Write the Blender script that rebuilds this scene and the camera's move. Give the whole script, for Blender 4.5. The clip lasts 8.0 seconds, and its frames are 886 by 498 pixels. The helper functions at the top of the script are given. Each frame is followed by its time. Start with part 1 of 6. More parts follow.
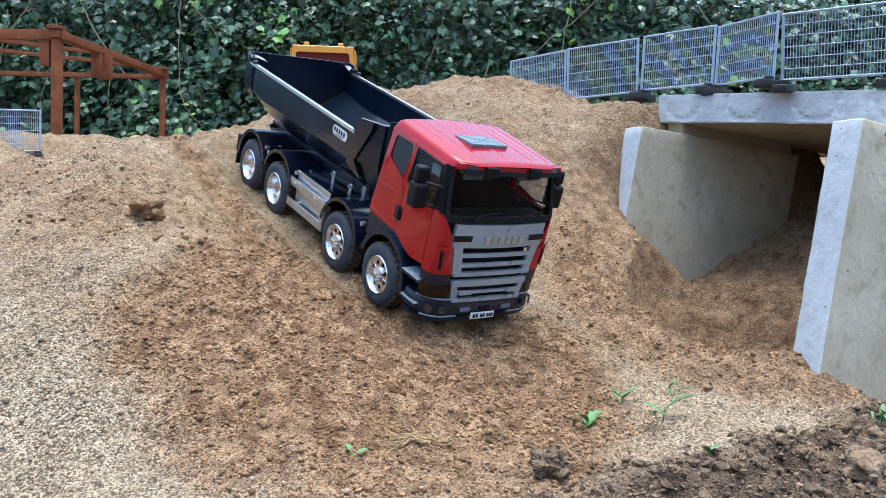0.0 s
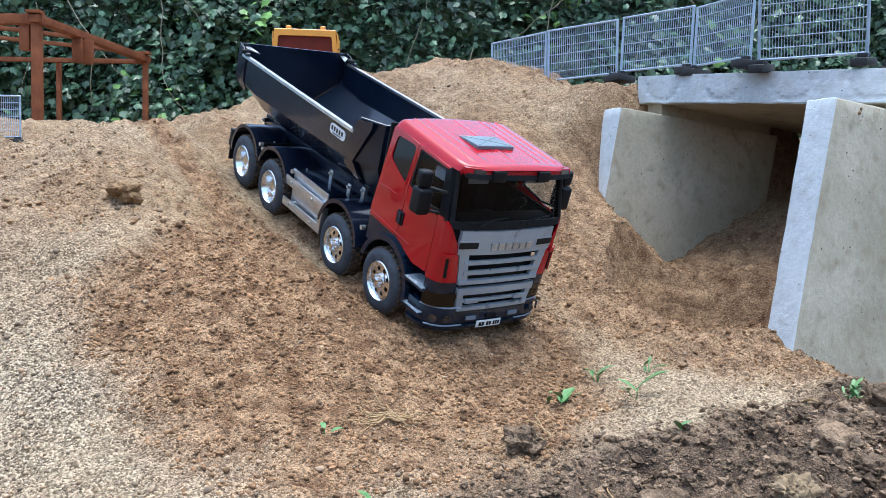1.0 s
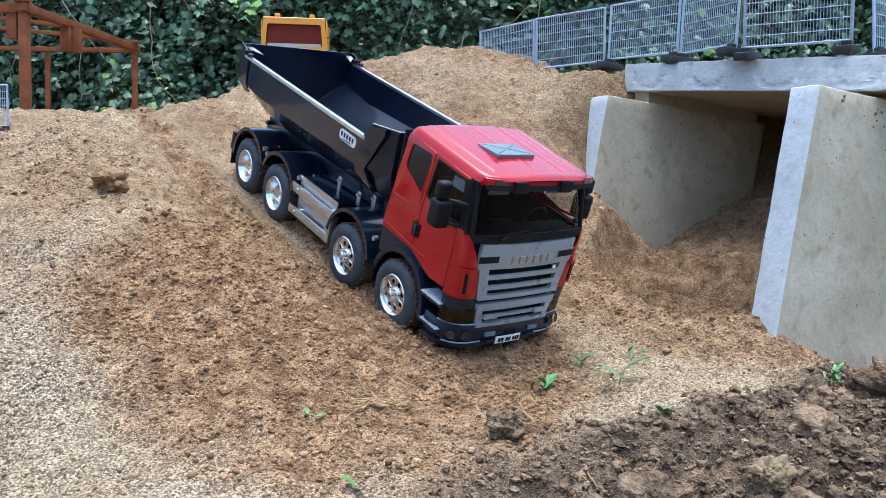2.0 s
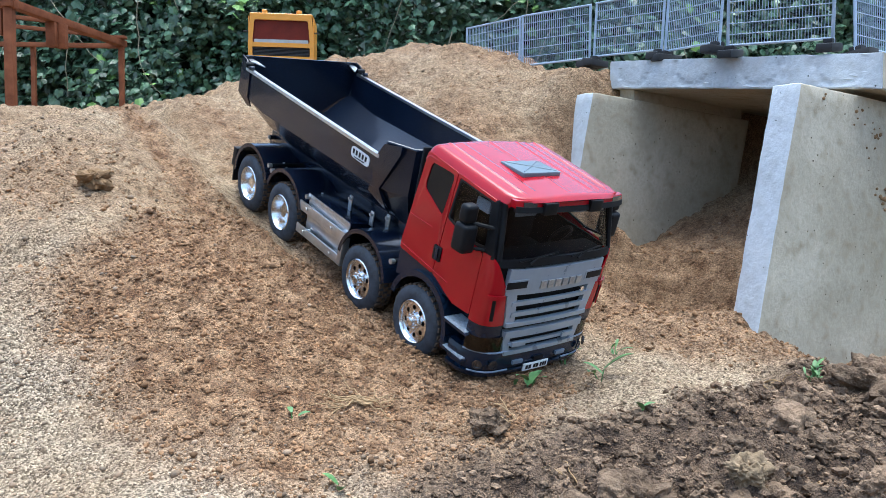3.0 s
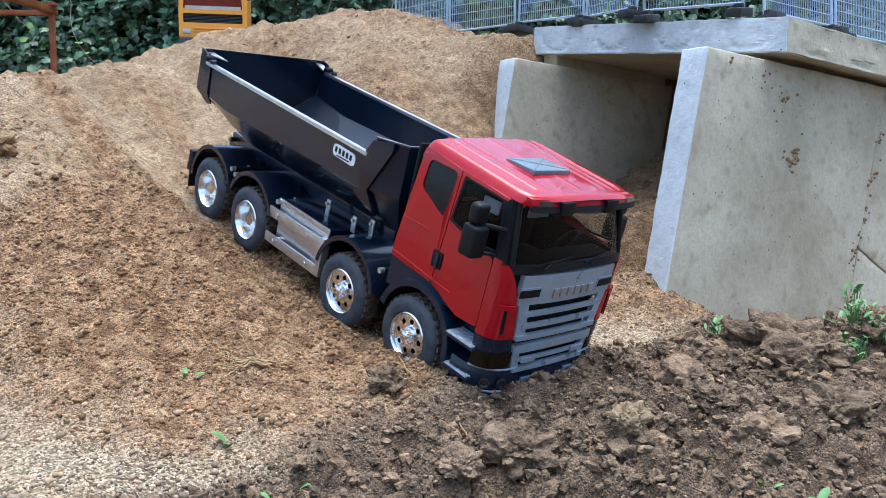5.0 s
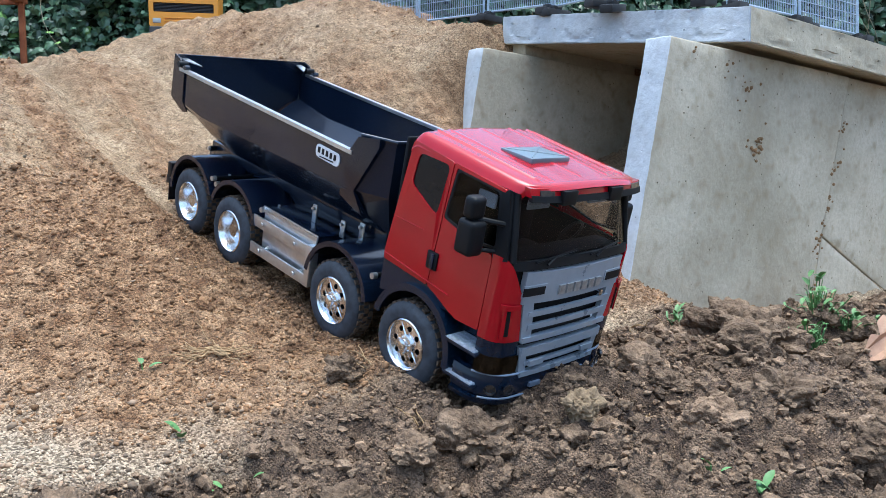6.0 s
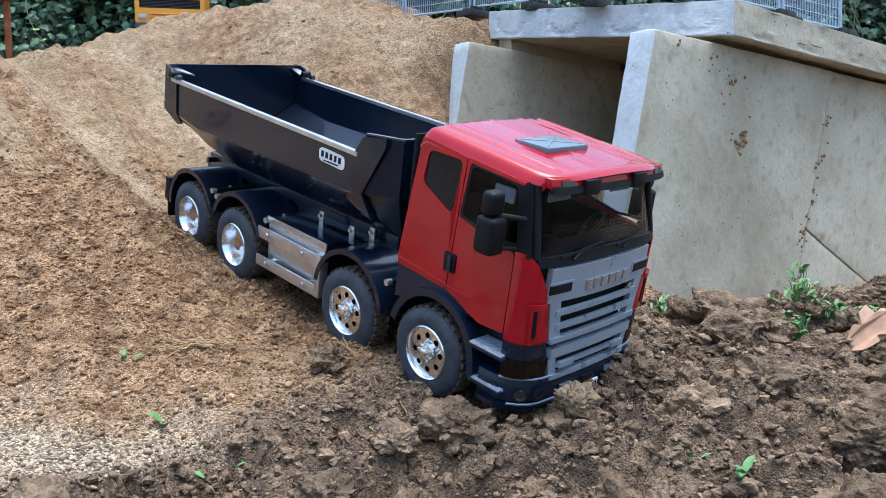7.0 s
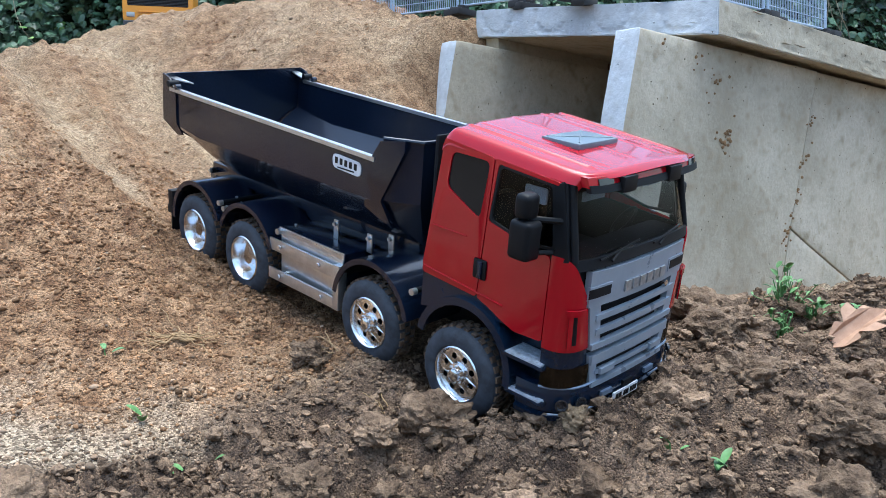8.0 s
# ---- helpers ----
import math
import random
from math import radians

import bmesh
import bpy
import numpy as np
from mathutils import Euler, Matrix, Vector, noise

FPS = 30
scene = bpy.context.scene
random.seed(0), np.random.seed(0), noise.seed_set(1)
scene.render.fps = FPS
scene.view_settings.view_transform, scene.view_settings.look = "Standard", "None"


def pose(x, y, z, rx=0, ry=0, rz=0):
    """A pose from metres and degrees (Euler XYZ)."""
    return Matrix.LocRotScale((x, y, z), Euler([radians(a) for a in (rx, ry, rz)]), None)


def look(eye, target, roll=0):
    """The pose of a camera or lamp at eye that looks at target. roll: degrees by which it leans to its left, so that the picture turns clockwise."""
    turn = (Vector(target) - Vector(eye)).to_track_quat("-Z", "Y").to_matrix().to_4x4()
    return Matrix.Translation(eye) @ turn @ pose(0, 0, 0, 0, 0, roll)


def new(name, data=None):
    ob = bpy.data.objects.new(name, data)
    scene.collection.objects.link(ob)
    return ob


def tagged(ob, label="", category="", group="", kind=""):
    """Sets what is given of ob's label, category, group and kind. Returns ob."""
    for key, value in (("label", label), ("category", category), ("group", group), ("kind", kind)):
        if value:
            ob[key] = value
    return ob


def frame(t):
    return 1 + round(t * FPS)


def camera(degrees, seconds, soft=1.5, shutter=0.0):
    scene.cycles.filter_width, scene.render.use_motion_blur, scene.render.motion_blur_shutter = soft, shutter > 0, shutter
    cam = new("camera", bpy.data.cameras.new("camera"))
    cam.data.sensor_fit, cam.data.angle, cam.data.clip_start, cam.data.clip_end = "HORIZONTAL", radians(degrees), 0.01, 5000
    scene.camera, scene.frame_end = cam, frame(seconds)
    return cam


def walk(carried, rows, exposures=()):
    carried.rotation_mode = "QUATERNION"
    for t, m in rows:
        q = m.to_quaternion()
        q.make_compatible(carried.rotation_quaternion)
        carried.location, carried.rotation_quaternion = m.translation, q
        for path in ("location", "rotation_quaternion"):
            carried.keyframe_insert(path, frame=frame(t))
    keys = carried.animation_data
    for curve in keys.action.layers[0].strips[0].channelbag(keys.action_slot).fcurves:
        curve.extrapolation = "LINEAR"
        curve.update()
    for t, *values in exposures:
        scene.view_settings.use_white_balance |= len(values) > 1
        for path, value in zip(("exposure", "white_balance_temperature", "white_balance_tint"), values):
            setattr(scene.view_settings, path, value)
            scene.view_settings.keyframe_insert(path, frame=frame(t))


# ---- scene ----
cam = camera(57.4, 8.0, soft=0.5)
METRES, EYE, TILT, LEAN, TURN = 0.14, 0.32, -2.0, -1.5, 0.0
SKY, SUN, EXPOSURE, KELVIN, TINT = 0.15, 0.8, 1.42, 5520, 0
ROWS = [
    (0.0, 0.0, 0.0, 0.0, 0.0, 0.0, -0.0),
    (0.5, 0.0586, -0.0145, 0.0042, -0.37, -0.44, 0.26),
    (1.0, 0.1102, -0.0345, -0.0319, -0.69, -1.07, 0.46),
    (1.5, 0.1456, -0.0488, -0.0531, -0.89, -1.54, 0.56),
    (3.0, 0.2295, -0.0989, -0.0225, -1.8, -2.2, 0.72),
    (3.5, 0.2466, -0.1089, -0.0113, -2.2, -2.52, 0.86),
    (4.0, 0.3089, -0.116, -0.046, -2.81, -2.99, 1.06),
    (4.5, 0.4653, -0.1375, -0.1002, -3.68, -3.56, 1.14),
    (5.0, 0.6315, -0.1553, -0.1178, -4.69, -4.1, 1.13),
    (6.5, 0.8088, -0.1821, -0.1627, -6.32, -4.81, 1.36),
    (7.0, 0.8277, -0.1879, -0.1936, -6.64, -4.81, 1.39),
    (7.5, 0.8493, -0.1925, -0.2226, -6.93, -4.68, 1.26),
    (8.0, 0.8794, -0.2001, -0.2446, -7.26, -4.65, 1.14),
]
walk(cam, [(t, pose(0, 0, EYE, TILT, LEAN, TURN) @ pose(METRES * x, METRES * y, METRES * z, 90 + pitch, roll, yaw)) for t, x, y, z, yaw, pitch, roll in ROWS], exposures=[(0.0, EXPOSURE, KELVIN, TINT), (8.0, EXPOSURE, KELVIN, TINT)])

# ---------------------------------------------------------------- light
world = bpy.data.worlds.new("sky")
scene.world = world
world.use_nodes = True
wn = world.node_tree
sky = wn.nodes.new("ShaderNodeTexSky")
sky.sky_type = "NISHITA"
sky.sun_disc = False
sky.sun_elevation, sky.sun_rotation = radians(85.9), radians(124)
sky.air_density, sky.dust_density, sky.ozone_density = 1.0, 5.0, 1.5
wn.links.new(sky.outputs[0], wn.nodes["Background"].inputs[0])
wn.nodes["Background"].inputs[1].default_value = SKY
sun = new("sun", bpy.data.lights.new("sun", "SUN"))
sun.data.energy, sun.data.angle, sun.data.color = SUN, radians(45), (1.0, 0.98, 0.95)
sun.matrix_world = look((0.12, -0.08, 1.99), (0, 0, 0))

# ---------------------------------------------------------------- small helpers
from mathutils.geometry import tessellate_polygon


def smoothstep(u):
    u = np.clip(u, 0, 1)
    return u * u * (3 - 2 * u)


def lattice(ix, iy, seed):
    h = (ix.astype(np.int64) * 374761393 + iy.astype(np.int64) * 668265263 + seed * 1442695041) & 0x7FFFFFFF
    h = ((h ^ (h >> 13)) * 1274126177) & 0x7FFFFFFF
    return ((h ^ (h >> 16)) & 0xFFFF) / 65535.0


def vnoise(x, y, seed=0):
    """Value noise from 0 to 1 on a unit lattice."""
    ix, iy = np.floor(x), np.floor(y)
    fx, fy = smoothstep(x - ix), smoothstep(y - iy)
    a, b = lattice(ix, iy, seed), lattice(ix + 1, iy, seed)
    c, d = lattice(ix, iy + 1, seed), lattice(ix + 1, iy + 1, seed)
    return (a * (1 - fx) + b * fx) * (1 - fy) + (c * (1 - fx) + d * fx) * fy


def fbm(x, y, scale, octaves=3, seed=0):
    out, amp, tot = 0, 1.0, 0
    for k in range(octaves):
        ca, sa = math.cos(0.7 * k), math.sin(0.7 * k)
        out = out + amp * vnoise((x * ca - y * sa) / scale + 17 * k, (x * sa + y * ca) / scale - 9 * k, seed + k)
        tot, amp, scale = tot + amp, amp * 0.5, scale * 0.47
    return out / tot - 0.5


def mesh_np(name, verts, faces, material, attributes=None, smooth=True, obj=None):
    """A mesh object from arrays of corners and of triangles or quads."""
    me = bpy.data.meshes.new(name)
    n = faces.shape[1]
    me.vertices.add(len(verts))
    me.vertices.foreach_set("co", np.ascontiguousarray(verts, np.float32).ravel())
    me.loops.add(faces.size)
    me.loops.foreach_set("vertex_index", np.ascontiguousarray(faces, np.int32).ravel())
    me.polygons.add(len(faces))
    me.polygons.foreach_set("loop_start", np.arange(0, faces.size, n, dtype=np.int32))
    me.update(calc_edges=True)
    me.polygons.foreach_set("use_smooth", np.full(len(faces), smooth))
    for key, values in (attributes or {}).items():
        me.attributes.new(key, "FLOAT", "POINT").data.foreach_set("value", np.ascontiguousarray(values, np.float32))
    me.materials.append(material)
    me.validate()
    return new(name, me)


def finish(me, material, angle=35):
    for m in material if isinstance(material, (list, tuple)) else [material]:
        me.materials.append(m)
    me.polygons.foreach_set("use_smooth", [True] * len(me.polygons))
    me.set_sharp_from_angle(angle=radians(angle))


def part(name, bm, material, parent=None, label="", m=None, angle=35, scale=None):
    """Links a bmesh as one mesh object, under a thing where one is given."""
    if scale is not None:
        bmesh.ops.scale(bm, vec=scale, verts=bm.verts)
    bmesh.ops.recalc_face_normals(bm, faces=bm.faces)
    me = bpy.data.meshes.new(name)
    bm.to_mesh(me)
    bm.free()
    finish(me, material, angle)
    ob = new(name, me)
    ob.parent = parent
    if m is not None:
        ob.matrix_basis = m
    return tagged(ob, label)


def box(bm, x0, x1, y0, y1, z0, z1, bevel=0.0, segments=2):
    vs = bmesh.ops.create_cube(bm, size=1)["verts"]
    bmesh.ops.scale(bm, vec=(x1 - x0, y1 - y0, z1 - z0), verts=vs)
    bmesh.ops.translate(bm, vec=((x0 + x1) / 2, (y0 + y1) / 2, (z0 + z1) / 2), verts=vs)
    if bevel:
        es = list({e for v in vs for e in v.link_edges})
        bmesh.ops.bevel(bm, geom=es, offset=bevel, segments=segments, affect="EDGES", profile=0.6)
    return bm


def rod(bm, a, b, r, segments=14, r2=None):
    """A round bar from a to b."""
    a, b = Vector(a), Vector(b)
    m = Matrix.Translation((a + b) / 2) @ (b - a).to_track_quat("Z", "Y").to_matrix().to_4x4()
    bmesh.ops.create_cone(bm, cap_ends=True, segments=segments, radius1=r, radius2=r if r2 is None else r2, depth=(b - a).length, matrix=m)
    return bm


def tube(bm, points, r, segments=6, taper=1.0):
    """One bent round bar through the points."""
    pts = [Vector(p) for p in points]
    rows = []
    for k, p in enumerate(pts):
        d = (pts[min(k + 1, len(pts) - 1)] - pts[max(k - 1, 0)]).normalized()
        u = d.orthogonal().normalized() if k == 0 else (u - d * u.dot(d)).normalized()
        v = d.cross(u)
        q = r * (1 - (1 - taper) * k / (len(pts) - 1))
        rows.append([bm.verts.new(p + q * (u * math.cos(6.28319 * j / segments) + v * math.sin(6.28319 * j / segments))) for j in range(segments)])
    for a, b in zip(rows, rows[1:]):
        for j in range(segments):
            i = (j + 1) % segments
            bm.faces.new((a[j], a[i], b[i], b[j]))
    bm.faces.new(rows[0][::-1]), bm.faces.new(rows[-1])
    return bm


def plate(bm, loops, put, thick):
    """A plate with holes: 2D loops (the outline first), laid into space by put(u, v, w) for w = 0 and w = thick."""
    tris = tessellate_polygon([[Vector((u, v, 0)) for u, v in loop] for loop in loops])
    flat = [p for loop in loops for p in loop]
    sides = [[bm.verts.new(put(u, v, w)) for u, v in flat] for w in (0.0, thick)]
    for k, side in enumerate(sides):
        for a, b, c in tris:
            try:
                bm.faces.new((side[a], side[b], side[c]) if k else (side[c], side[b], side[a]))
            except ValueError:
                pass
    at = 0
    for loop in loops:
        n = len(loop)
        for i in range(n):
            j = (i + 1) % n
            bm.faces.new((sides[0][at + i], sides[0][at + j], sides[1][at + j], sides[1][at + i]))
        at += n
    return bm


def rounded(points, r, steps=4):
    """A 2D outline with its corners rounded by r."""
    out, n = [], len(points)
    for i, p in enumerate(points):
        p, a, b = Vector(p), Vector(points[i - 1]), Vector(points[(i + 1) % n])
        ra = min(r, (a - p).length * 0.45)
        rb = min(r, (b - p).length * 0.45)
        s, e = p + (a - p).normalized() * ra, p + (b - p).normalized() * rb
        for k in range(steps + 1):
            t = k / steps
            out.append(tuple(s * (1 - t) ** 2 + p * 2 * t * (1 - t) + e * t * t))
    return out


def circle(cx, cy, r, n=20):
    return [(cx + r * math.cos(2 * math.pi * k / n), cy + r * math.sin(2 * math.pi * k / n)) for k in range(n)]


def lathe(bm, profile, segments=40):
    """Turns a profile of (radius, offset along y) round the y axis."""
    rings = []
    for r, y in profile:
        rings.append([bm.verts.new((r * math.cos(2 * math.pi * k / segments), y, r * math.sin(2 * math.pi * k / segments))) for k in range(segments)])
    for a, b in zip(rings, rings[1:]):
        for k in range(segments):
            j = (k + 1) % segments
            bm.faces.new((a[k], a[j], b[j], b[k]))
    return bm


# ---------------------------------------------------------------- materials
def material(name, color, rough=0.6, metal=0.0, vary=0.15, size=0.02, bump=0.0, bump_size=0.004, coat=0.0, other=None, specular=0.5, island=0.0, rough_vary=0.1):
    """A surface with two scales of noise in its colour, gloss and relief."""
    m = bpy.data.materials.new(name)
    m.use_nodes = True
    t = m.node_tree
    b = t.nodes["Principled BSDF"]
    b.inputs["Metallic"].default_value = metal
    b.inputs["Specular IOR Level"].default_value = specular
    b.inputs["Coat Weight"].default_value = coat
    b.inputs["Coat Roughness"].default_value = 0.06
    co = t.nodes.new("ShaderNodeTexCoord")
    big = t.nodes.new("ShaderNodeTexNoise")
    big.inputs["Scale"].default_value = 1 / size
    big.inputs["Detail"].default_value = 6
    big.inputs["Roughness"].default_value = 0.65
    t.links.new(co.outputs["Object"], big.inputs["Vector"])
    ramp = t.nodes.new("ShaderNodeValToRGB")
    lo = [c * (1 - vary) for c in color]
    hi = [min(1, c * (1 + vary)) for c in color] if other is None else other
    ramp.color_ramp.elements[0].position, ramp.color_ramp.elements[1].position = 0.3, 0.7
    ramp.color_ramp.elements[0].color, ramp.color_ramp.elements[1].color = (*lo, 1), (*hi, 1)
    t.links.new(big.outputs[0], ramp.inputs[0])
    out = ramp.outputs[0]
    if island:
        geo, hsv, mul = t.nodes.new("ShaderNodeNewGeometry"), t.nodes.new("ShaderNodeHueSaturation"), t.nodes.new("ShaderNodeMapRange")
        mul.inputs["To Min"].default_value, mul.inputs["To Max"].default_value = 1 - island, 1 + island
        t.links.new(geo.outputs["Random Per Island"], mul.inputs["Value"])
        t.links.new(mul.outputs[0], hsv.inputs["Value"])
        t.links.new(out, hsv.inputs["Color"])
        out = hsv.outputs[0]
    t.links.new(out, b.inputs["Base Color"])
    rr = t.nodes.new("ShaderNodeMapRange")
    rr.inputs["To Min"].default_value, rr.inputs["To Max"].default_value = max(0.02, rough - rough_vary), min(1, rough + rough_vary)
    t.links.new(big.outputs[0], rr.inputs["Value"])
    t.links.new(rr.outputs[0], b.inputs["Roughness"])
    if bump:
        fine = t.nodes.new("ShaderNodeTexNoise")
        fine.inputs["Scale"].default_value = 1 / bump_size
        fine.inputs["Detail"].default_value = 5
        t.links.new(co.outputs["Object"], fine.inputs["Vector"])
        bp = t.nodes.new("ShaderNodeBump")
        bp.inputs["Strength"].default_value = 0.7
        bp.inputs["Distance"].default_value = bump
        t.links.new(fine.outputs[0], bp.inputs["Height"])
        t.links.new(bp.outputs[0], b.inputs["Normal"])
    return m


def mix(t, fac, a, b):
    n = t.nodes.new("ShaderNodeMix")
    n.data_type = "RGBA"
    for sock, v in ((n.inputs[0], fac), (n.inputs[6], a), (n.inputs[7], b)):
        if isinstance(v, (tuple, float, int)):
            sock.default_value = (*v, 1) if isinstance(v, tuple) else v
        else:
            t.links.new(v, sock)
    return n.outputs[2]


def ground_material():
    m = bpy.data.materials.new("sandy ground")
    m.use_nodes = True
    t = m.node_tree
    b = t.nodes["Principled BSDF"]
    b.inputs["Specular IOR Level"].default_value = 0.25
    co = t.nodes.new("ShaderNodeTexCoord").outputs["Object"]

    def noise_at(size, detail=4):
        n = t.nodes.new("ShaderNodeTexNoise")
        n.inputs["Scale"].default_value, n.inputs["Detail"].default_value = 1 / size, detail
        t.links.new(co, n.inputs["Vector"])
        return n.outputs[0]

    def steps(v, lo, hi):
        r = t.nodes.new("ShaderNodeMapRange")
        r.inputs["From Min"].default_value, r.inputs["From Max"].default_value = lo, hi
        t.links.new(v, r.inputs["Value"])
        return r.outputs[0]

    def attribute(name):
        a = t.nodes.new("ShaderNodeAttribute")
        a.attribute_name = name
        return a.outputs["Fac"]

    cells = t.nodes.new("ShaderNodeTexVoronoi")
    cells.inputs["Scale"].default_value = 620
    t.links.new(co, cells.inputs["Vector"])
    gray = t.nodes.new("ShaderNodeSeparateColor")
    t.links.new(cells.outputs["Color"], gray.inputs[0])
    grains = gray.outputs[0]
    sand = mix(t, steps(noise_at(0.09), 0.35, 0.65), (0.24, 0.162, 0.090), (0.40, 0.300, 0.190))
    sand = mix(t, steps(noise_at(0.012), 0.48, 0.70), sand, (0.165, 0.098, 0.050))
    stony = mix(t, steps(grains, 0.1, 0.9), (0.11, 0.080, 0.054), (0.42, 0.340, 0.245))
    sand = mix(t, attribute("gravel"), sand, stony)
    moist = mix(t, steps(noise_at(0.02), 0.35, 0.65), (0.135, 0.070, 0.034), (0.32, 0.200, 0.112))
    sand = mix(t, attribute("fresh"), sand, moist)
    earth = mix(t, steps(noise_at(0.03), 0.35, 0.68), (0.052, 0.034, 0.023), (0.20, 0.135, 0.088))
    whole = mix(t, attribute("soil"), sand, earth)
    speck = mix(t, steps(grains, 0.0, 1.0), (0.38, 0.38, 0.38), (1.6, 1.6, 1.6))
    mul = t.nodes.new("ShaderNodeMix")
    mul.data_type, mul.blend_type = "RGBA", "MULTIPLY"
    mul.inputs[0].default_value = 0.8
    t.links.new(whole, mul.inputs[6])
    t.links.new(speck, mul.inputs[7])
    t.links.new(mul.outputs[2], b.inputs["Base Color"])
    b.inputs["Roughness"].default_value = 0.92
    b1, b2 = t.nodes.new("ShaderNodeBump"), t.nodes.new("ShaderNodeBump")
    b1.inputs["Distance"].default_value, b2.inputs["Distance"].default_value = 0.008, 0.0016
    b1.inputs["Strength"].default_value, b2.inputs["Strength"].default_value = 0.8, 0.9
    t.links.new(noise_at(0.011, 6), b1.inputs["Height"])
    t.links.new(cells.outputs["Distance"], b2.inputs["Height"])
    b2.invert = True
    t.links.new(b1.outputs[0], b2.inputs["Normal"])
    t.links.new(b2.outputs[0], b.inputs["Normal"])
    return m


def concrete_material(name, low, high, stain):
    m = bpy.data.materials.new(name)
    m.use_nodes = True
    t = m.node_tree
    b = t.nodes["Principled BSDF"]
    co = t.nodes.new("ShaderNodeTexCoord").outputs["Object"]
    outs = []
    for size, detail in ((0.16, 7), (0.02, 6), (0.005, 3)):
        n = t.nodes.new("ShaderNodeTexNoise")
        n.inputs["Scale"].default_value, n.inputs["Detail"].default_value, n.inputs["Roughness"].default_value = 1 / size, detail, 0.65
        t.links.new(co, n.inputs["Vector"])
        outs.append(n.outputs[0])

    def steps(v, lo, hi):
        r = t.nodes.new("ShaderNodeMapRange")
        r.inputs["From Min"].default_value, r.inputs["From Max"].default_value = lo, hi
        t.links.new(v, r.inputs["Value"])
        return r.outputs[0]

    c = mix(t, steps(outs[0], 0.35, 0.65), low, high)
    c = mix(t, steps(outs[1], 0.50, 0.80), c, stain)
    pores = t.nodes.new("ShaderNodeTexVoronoi")
    pores.inputs["Scale"].default_value = 62
    t.links.new(co, pores.inputs["Vector"])
    spot = steps(pores.outputs["Distance"], 0.085, 0.05)
    c = mix(t, spot, c, tuple(0.45 * v for v in stain))
    c2 = t.nodes.new("ShaderNodeMix")
    c2.data_type, c2.blend_type = "RGBA", "MULTIPLY"
    c2.inputs[0].default_value = 1
    t.links.new(c, c2.inputs[6])
    t.links.new(mix(t, outs[2], (0.75, 0.75, 0.75), (1.22, 1.22, 1.22)), c2.inputs[7])
    t.links.new(c2.outputs[2], b.inputs["Base Color"])
    b.inputs["Roughness"].default_value = 0.85
    b.inputs["Specular IOR Level"].default_value = 0.3
    bp, bq = t.nodes.new("ShaderNodeBump"), t.nodes.new("ShaderNodeBump")
    bp.inputs["Distance"].default_value, bq.inputs["Distance"].default_value = 0.0022, 0.0015
    bq.invert = True
    t.links.new(outs[1], bp.inputs["Height"])
    t.links.new(spot, bq.inputs["Height"])
    t.links.new(bp.outputs[0], bq.inputs["Normal"])
    t.links.new(bq.outputs[0], b.inputs["Normal"])
    return m


def glass_material(name, tint, rough=0.02):
    m = bpy.data.materials.new(name)
    m.use_nodes = True
    b = m.node_tree.nodes["Principled BSDF"]
    b.inputs["Base Color"].default_value = (*tint, 1)
    b.inputs["Transmission Weight"].default_value = 1.0
    b.inputs["Roughness"].default_value = rough
    b.inputs["IOR"].default_value = 1.2
    return m


GROUND = ground_material()
CONCRETE = concrete_material("cast concrete", (0.37, 0.325, 0.238), (0.54, 0.49, 0.385), (0.25, 0.195, 0.115))
# paler, bluer copy of the concrete: sky light painted onto the end faces
CONCRETE_SKYLIT = concrete_material("concrete end tinted as sky-lit", (0.46, 0.49, 0.52), (0.60, 0.63, 0.66), (0.36, 0.37, 0.37))
PEBBLE = material("pebbles", (0.345, 0.265, 0.182), 0.75, vary=0.35, size=0.006, bump=0.0004, bump_size=0.001, island=0.62, other=(0.32, 0.205, 0.12))
CRUMB = material("damp sand crumbs", (0.25, 0.145, 0.076), 0.95, vary=0.4, size=0.02, bump=0.0012, bump_size=0.002, island=0.45, specular=0.2)
EARTH = material("dark clay soil", (0.134, 0.084, 0.053), 0.95, vary=0.55, size=0.016, bump=0.010, bump_size=0.004, island=0.35, other=(0.31, 0.215, 0.140), specular=0.2)
SANDSTONE = material("sand lump", (0.24, 0.15, 0.078), 0.95, vary=0.25, size=0.012, bump=0.003, bump_size=0.005, specular=0.2)
LEAF = material("ivy leaves", (0.046, 0.100, 0.054), 0.36, vary=0.3, size=0.05, island=0.6, other=(0.095, 0.170, 0.095))
LEAF_LIGHT = material("young ivy leaves", (0.16, 0.30, 0.07), 0.45, vary=0.25, size=0.05, island=0.35)
STEM = material("ivy stems", (0.22, 0.20, 0.14), 0.8, vary=0.3)
# near-black, so that the backing carries the hedge's inner shade in its colour
HEDGE_SHADE = material("hedge backing with painted inner shade", (0.018, 0.026, 0.014), 0.95, vary=0.5, size=0.08, bump=0.03, bump_size=0.06, specular=0.1)
RUST = material("rust-brown painted steel", (0.17, 0.052, 0.020), 0.7, vary=0.3, size=0.05, bump=0.0006, bump_size=0.004, other=(0.25, 0.09, 0.04), specular=0.2)
ZINC = material("galvanised grey-blue steel", (0.36, 0.43, 0.53), 0.45, metal=0.35, vary=0.18, size=0.02)
RUBBER = material("black rubber foot", (0.02, 0.02, 0.022), 0.7, vary=0.3)
WEED = material("weed leaves", (0.10, 0.21, 0.065), 0.5, vary=0.3, size=0.01, island=0.3)
STRAW = material("dry roots", (0.33, 0.22, 0.11), 0.85, vary=0.3, size=0.01)
